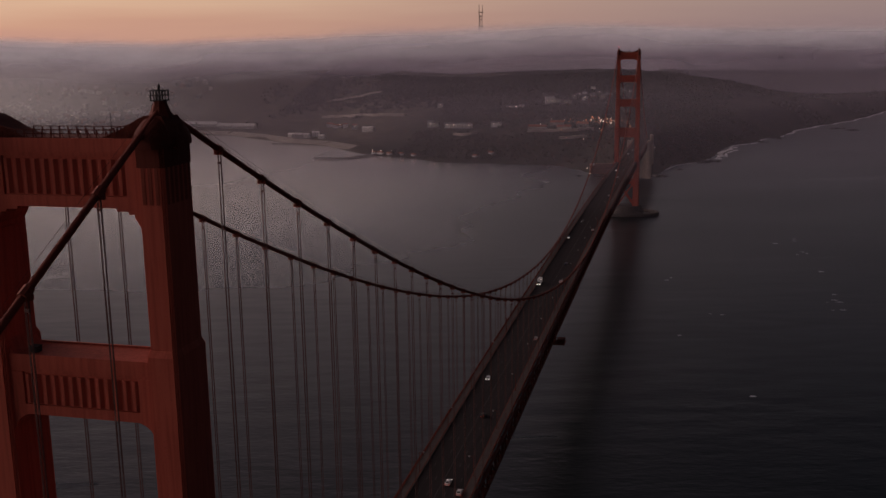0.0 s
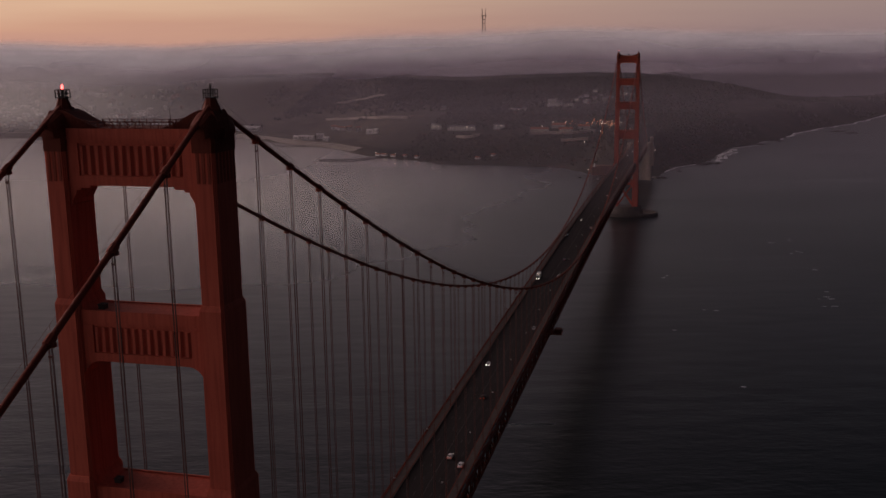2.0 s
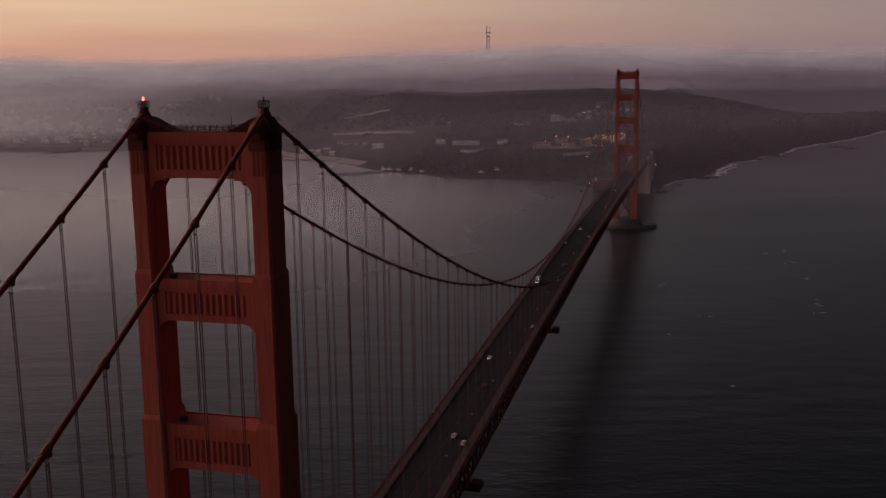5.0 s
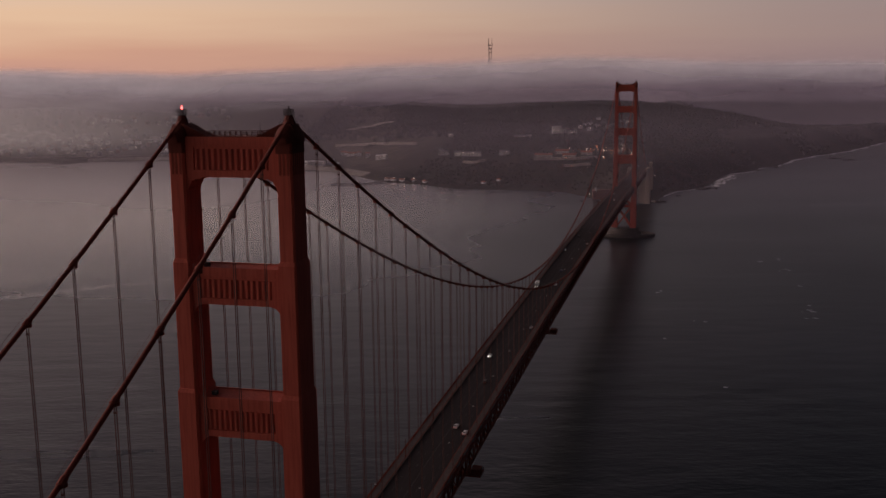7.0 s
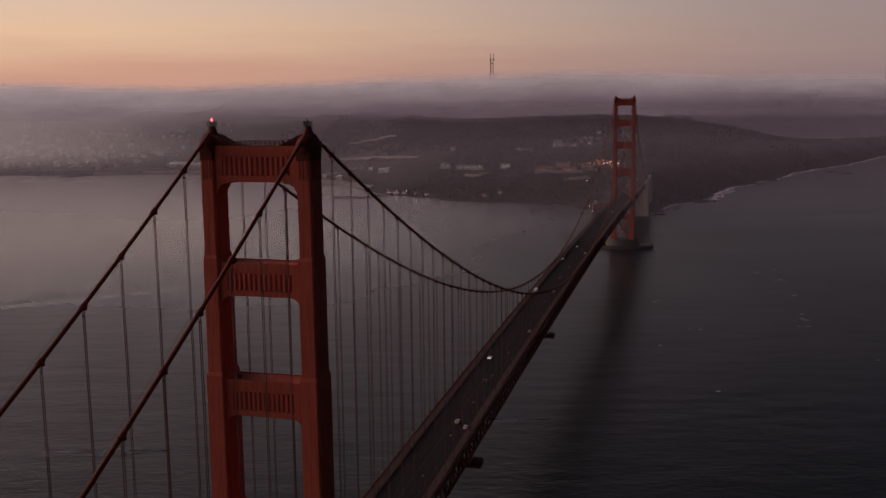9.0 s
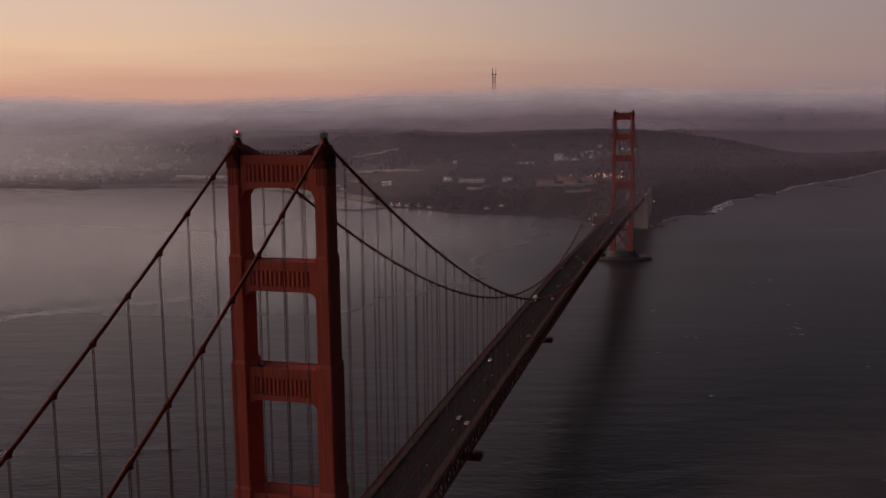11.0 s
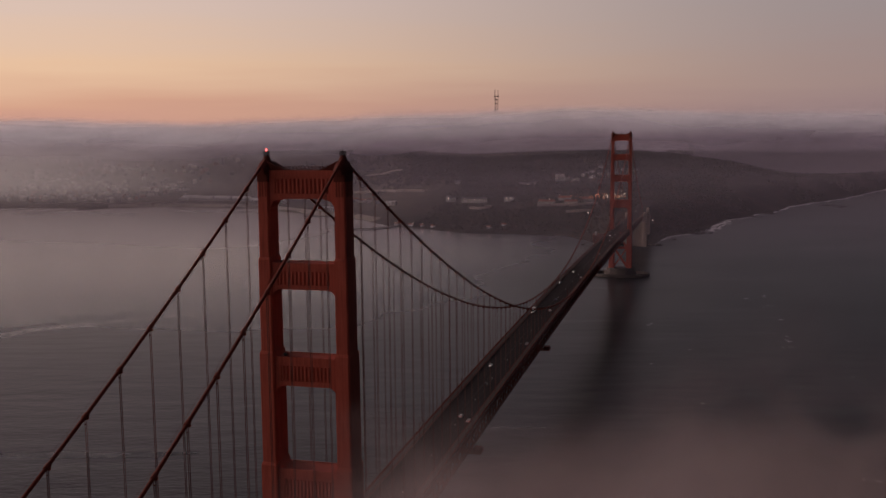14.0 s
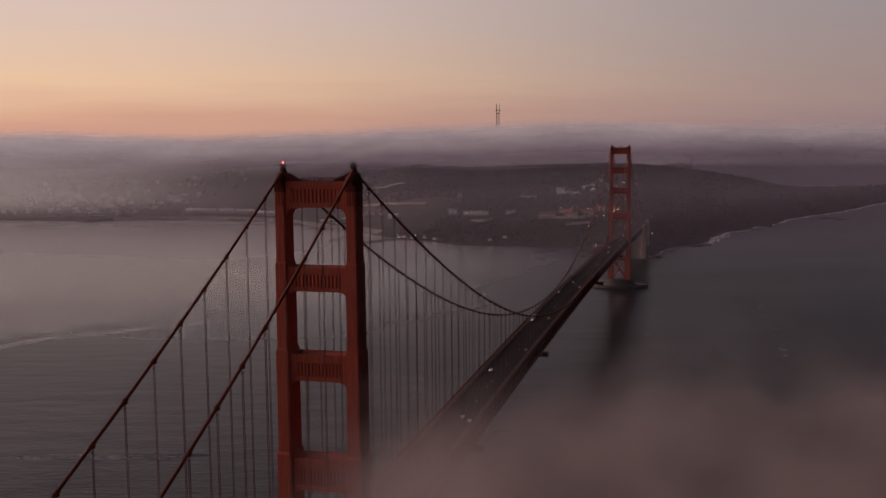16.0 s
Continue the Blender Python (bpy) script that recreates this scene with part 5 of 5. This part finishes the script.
for x, y in ((-935, 2636), (-900, 2572), (-868, 2534), (-600, 1990), (-576, 1978), (-548, 1968), (-522, 1960), (-474, 2180), (-457, 2171), (-441, 2160), (-427, 2153), (-414, 2147), (-526, 2221), (-512, 2208),
             (-90, 1700), (-40, 1695), (-100, 1740), (-785, 2414), (-308, 2710), (-296, 2708), (-250, 2662), (-242, 2800), (-238, 2872), (-208, 2762), (-180, 2908), (-357, 2156), (-345, 2154), (-604, 2640),
             (-400, 2608), (-374, 2562), (-76, 2324), (-86, 2363), (-18, 1965), (-12, 1962), (9, 1904), (17, 1920), (-132, 2978), (-110, 2950), (-504, 3058), (-2129, 2838), (-1926, 2840), (-2023, 2901),
             (-2068, 3119), (-2044, 3120), (-2015, 3120), (-1969, 3114), (-1539, 2640), (-1856, 2871)):
    area_lamp(x, y, LAMP_WHITE, 8, "post with a small pale lamp on the shore")


r = random.Random(23)
for i in range(64):
    x, y = place_at(r.uniform(-1750, -700), 2620 + 800 * r.random() ** 2.2)
    if inland(np.array(x), np.array(y)) < 90:
        continue
    area_lamp(x, y, LAMP_WHITE, 10, "post with a small pale lamp in the far streets")


def scatter_boxes(name, label, spots, materials):
    """Very many small far houses, joined by wall colour."""
    for k, mat in enumerate(materials):
        sh = Shape()
        for x, y, w, d, h, turn in spots[k::len(materials)]:
            z = float(land_z(x, y)) - 2
            c, s = math.cos(turn), math.sin(turn)
            ring = [(x + c * u - s * v, y + s * u + c * v) for u, v in ((-w, -d), (w, -d), (w, d), (-w, d))]
            sh.prism(ring, z, z + h + 2)
            n = len(sh.v)
            mx, my = x - s * 0, y + c * 0
            a = [(x + c * u - s * v, y + s * u + c * v, z + h + 2.02) for u, v in ((-w, -d), (w, -d), (w, d), (-w, d))]
            b = [(x + c * u, y + s * u, z + h + 2 + d * 0.5) for u in (-w, w)]
            sh.add(a + b, [(0, 1, 5, 4), (2, 3, 4, 5), (1, 2, 5), (3, 0, 4)])
        tagged(new(name, sh.mesh(name, mat)), label, "houses", kind="stuff")


# pale sheds and blocks standing in loose clusters on the level bay shore
r = random.Random(29)
for cx, cy, n, sx, sy in ((-2247, 2873, 6, 40, 18), (-2130, 2840, 8, 50, 20), (-2030, 2900, 6, 36, 20), (-1926, 2840, 6, 40, 20), (-1884, 2610, 5, 40, 12), (-1960, 2740, 6, 50, 14), (-1830, 2900, 8, 60, 20),
                          (-1740, 2940, 7, 50, 16), (-1510, 2640, 6, 50, 12), (-2030, 3118, 6, 40, 8), (-2250, 2970, 6, 60, 14)):
    for i in range(n):
        build_house(cx + r.gauss(0, sx), cy + r.gauss(0, sy), r.uniform(12, 34), r.uniform(10, 14), r.uniform(6, 11), 0.12 + r.uniform(-0.1, 0.1), r.choice((WHITE_PAINT, CREAM_PAINT)),
                    r.choice((WHITE_PAINT, ROOF_GREY)), 2, True, "warehouse", "pale flat-roofed warehouse on the level bay shore")

r = random.Random(31)
spots = []
while len(spots) < 420:
    x, y = r.uniform(-3000, -1050), r.uniform(2500, 3900)
    if across(x, y)[1] > 4050:
        continue
    px = x - 0.0
    if x > -1500 and y < 3000:
        continue
    # clear woods on the middle slope, streets elsewhere
    if wave(np.array(x), np.array(y), 0.006, 9) > 0.30 or (x > -1700 and 3050 < y < 3700 and r.random() < 0.85):
        continue
    if inland(np.array(x), np.array(y)) < 90:
        continue
    street = 0.18
    spots.append((x, y, r.uniform(4, 9), r.uniform(4, 7), r.uniform(6, 12), street + r.choice((0, math.pi / 2))))
scatter_boxes("city_houses", "dense pale city houses on the far bay shore", spots, (CREAM_PAINT, ROOF_GREY, ROOF_GREY, BRICK_RED))
spots = []
while len(spots) < 1500:
    u, v = r.uniform(1020, 2200), r.uniform(4100, 4700)
    x, y = place_at(round(u / 13) * 13 + r.uniform(-1, 1), round(v / 26) * 26 + 5 * math.sin(u * 0.01))
    spots.append((x, y, r.uniform(2.6, 4.5), r.uniform(3, 5), r.uniform(4, 7), TURN + r.choice((0, math.pi / 2))))
scatter_boxes("city_houses", "rows of pale houses on the far western slope", spots, (ROOF_GREY, FAR_WALL, ROOF_GREY))

# pale roads and clearings on the far shore


def shore_road(pts, wide, up):
    sh = Shape()
    for (ax, ay), (bx, by) in zip(pts[:-1], pts[1:]):
        n = max(1, int(math.dist((ax, ay), (bx, by)) / 12))
        for i in range(n):
            p = [(ax + (bx - ax) * t / n, ay + (by - ay) * t / n) for t in (i, i + 1)]
            L = math.dist(*p)
            nx, ny = -(p[1][1] - p[0][1]) / L * wide / 2, (p[1][0] - p[0][0]) / L * wide / 2
            ring = [(p[0][0] - nx, p[0][1] - ny), (p[1][0] - nx, p[1][1] - ny), (p[1][0] + nx, p[1][1] + ny), (p[0][0] + nx, p[0][1] + ny)]
            z = max(float(land_z(*q)) for q in ring) + up
            sh.prism(ring, z - 1.5 - up, z)
    return tagged(new("road", sh.mesh("road", SAND)), "pale road curving along the far shore", "road", kind="structure")


shore_road([(-1960, 2450), (-1839, 2479), (-1670, 2527), (-1525, 2550)], 12, 2)
shore_road([(-1060, 2905), (-955, 2834), (-860, 2690), (-771, 2555), (-668, 2496)], 10, 5)
shore_road([(-1097, 3112), (-1031, 3116), (-960, 3070), (-895, 3014)], 16, 4)
shore_road([(-440, 2112), (-415, 2092), (-398, 2086), (-383, 2094)], 10, 4)
shore_road([(-265, 2076), (-221, 2076), (-154, 2066), (-120, 2075)], 12, 4)
shore_road([(-188, 2020), (-161, 2021), (-129, 2019)], 10, 4)

# ---------------------------------------------------------------- woods, rocks and surf


def ball(r, n=1):
    bm = bmesh.new()
    bmesh.ops.create_icosphere(bm, subdivisions=n, radius=1.0)
    v = np.array([q.co[:] for q in bm.verts])
    f = [[w.index for w in q.verts] for q in bm.faces]
    bm.free()
    return v * (1 + np.array([r.uniform(-0.28, 0.28) for _ in v])[:, None]), f


def joined(name, label, category, places, material, seed, n=1):
    r = random.Random(seed)
    kinds = [ball(r, n) for _ in range(6)]
    vs, fs, base = [], [], 0
    for i, (x, y, z, sx, sy, sz, t) in enumerate(places):
        v, f = kinds[i % 6]
        c, s = math.cos(t), math.sin(t)
        p = v * (sx, sy, sz)
        vs.append(np.stack([x + c * p[:, 0] - s * p[:, 1], y + s * p[:, 0] + c * p[:, 1], z + p[:, 2]], 1))
        fs += [[k + base for k in q] for q in f]
        base += len(v)
    me = bpy.data.meshes.new(name)
    me.from_pydata(np.concatenate(vs).tolist(), [], fs)
    me.materials.append(material)
    me.polygons.foreach_set("use_smooth", [True] * len(me.polygons))
    return tagged(new(name, me), label, category, kind="stuff")


def wooded(x, y, d):
    """How densely trees stand at a place."""
    m = 0.5 + 0.9 * wave(x, y, 0.010, 14)
    m = np.where((x > -900) & (x < 420), m + 0.45, m)
    m = np.where((x < -620) & (y < 2900), m - 0.55, m)
    m = np.where((x < -1050) & (y < 3000), m - 0.6, m)
    m = np.where((x < -560) & (y < 2640), m - 2.0, m)
    m = np.where((x > -1900) & (x <= -850) & (y > 2950), m + 0.35, m)
    m = np.where((x < -1250) & (y < 3500), m - 1.5, m)
    m = np.where((x > 20) & (d < 260), m - 0.55, m)
    m = np.where((x > -300) & (x < 20) & (y < 2380), m - 0.25, m)
    m = np.where((x > -330) & (x < -20) & (np.abs(y - 2760) < 90), m - 0.5, m)
    m = np.where((x > -600) & (x < -310) & (np.abs(y - (2222 - 0.6 * (x + 525))) < 30), m - 1.2, m)
    return m


g = np.random.RandomState(41)
n = 95000
x, y = g.uniform(-2600, 900, n), g.uniform(1720, 4150, n)
d = inland(x, y)
ok = (d > 18) & (across(x, y)[1] < 4080) & (g.uniform(0, 1, n) < wooded(x, y, d)) & ~((np.abs(x) < 26) & (y < 2080))
x, y = x[ok], y[ok]
z = land_z(x, y)
size = g.uniform(2.6, 5.6, len(x)) * np.where((y < 2480) & (x > -760), 0.5, 1.0)
trees = [(a, b, c + s * 0.55, s * w, s * w, s * h, t) for a, b, c, s, w, h, t in zip(x, y, z, size, g.uniform(0.75, 1.15, len(x)), g.uniform(0.8, 1.35, len(x)), g.uniform(0, 6.28, len(x)))]
joined("woods", "dark dense cypress and pine woods on the hills", "trees", trees, LEAF, 51)

g = np.random.RandomState(43)
rocks = []
for cx, cy, n, spread in ((126, 1945, 10, 10), (110, 1925, 6, 9), (250, 2360, 7, 10), (292, 2470, 9, 10), (474, 2760, 8, 9), (506, 2720, 7, 8), (30, 1700, 12, 8), (-60, 1680, 12, 12), (70, 1800, 3, 4)):
    for i in range(n):
        s = g.uniform(2, 7)
        rocks.append((cx + g.normal() * spread, cy + g.normal() * spread * 0.6, 0.2, s * g.uniform(0.8, 1.8), s, s * g.uniform(0.35, 0.7), g.uniform(0, 6)))
joined("sea_rocks", "dark rocks awash at the foot of the cliffs", "rocks", rocks, ROCK, 53)

FOAM = mist("surf_foam", (0.88, 0.87, 0.87), 0.97, (0.045, 0.03, 1), (FREE, FREE, FREE), 0.36, 0.12, dark=0.95, back=0.0)


def surf(line, inner, outer, seed):
    """Broken water along a stretch of the shore, its outer edge ragged."""
    r = random.Random(seed)
    vs = []
    for (ax, ay), (bx, by) in zip(line[:-1], line[1:]):
        L = math.dist((ax, ay), (bx, by))
        nx, ny = (by - ay) / L, -(bx - ax) / L
        n = max(2, int(L / 14))
        for i in range(n):
            t = i / n
            x, y = ax + (bx - ax) * t, ay + (by - ay) * t
            w = outer * r.uniform(0.35, 1.0)
            o = inner + 5 * math.sin((x + y) * 0.03)
            vs += [(x + nx * o, y + ny * o, 0.5), (x + nx * (o + w), y + ny * (o + w), 0.3)]
    m = len(vs) // 2
    tagged(new("surf", Shape().add(vs, [(2 * i, 2 * i + 1, 2 * i + 3, 2 * i + 2) for i in range(m - 1)]).mesh("surf", FOAM)), "white surf breaking along the rocky shore", "surf", kind="stuff")


surf(((43, 1783), (56, 1876), (113, 1939)), 1, 5, 1)
surf(((128, 1985), (140, 2060), (153, 2151), (168, 2215), (181, 2266)), 2, 17, 2)
surf(((135, 2020), (150, 2110), (166, 2200)), 16, 10, 3)
surf(((181, 2266), (234, 2347), (270, 2464)), 1, 6, 5)
surf(((305, 2502), (355, 2689), (449, 2884), (549, 3054), (681, 3380), (760, 3570), (1120, 4280)), -3, 15, 4)
# a few breaking crests on the open strait
r = random.Random(61)
CREST_FOAM = Shape()
for i in range(22):
    cx, cy = r.uniform(30, 420), r.uniform(20, 1500)
    for k in range(r.randint(1, 3)):
        x, y, w = cx + r.uniform(-7, 7), cy + r.uniform(-9, 9), r.uniform(1.2, 3.6)
        n = 9
        ring = [(x + w * math.cos(6.283 * q / n) * r.uniform(0.6, 1.3), y + 0.35 * w * math.sin(6.283 * q / n) * r.uniform(0.6, 1.3), 0.25) for q in range(n)]
        CREST_FOAM.add(ring, [tuple(range(n))])
tagged(new("whitecaps", CREST_FOAM.mesh("whitecaps", FOAM)), "scattered small white crests on the dark strait", "foam", kind="stuff")
BEACH = Shape()
pts = [(-1656, 2390), (-1539, 2446), (-1380, 2465), (-1170, 2436), (-1020, 2337), (-896, 2233), (-790, 2183), (-690, 2082)]
for (ax, ay), (bx, by) in zip(pts[:-1], pts[1:]):
    L = math.dist((ax, ay), (bx, by))
    nx, ny = -(by - ay) / L, (bx - ax) / L
    BEACH.add([(ax, ay, 1.0), (bx, by, 1.0), (bx + nx * 26, by + ny * 26, 9.5), (ax + nx * 26, ay + ny * 26, 9.5)], [(0, 1, 2, 3)])
tagged(new("beach", BEACH.mesh("beach", SAND)), "narrow pale sand beach along the bay", "beach", kind="structure")
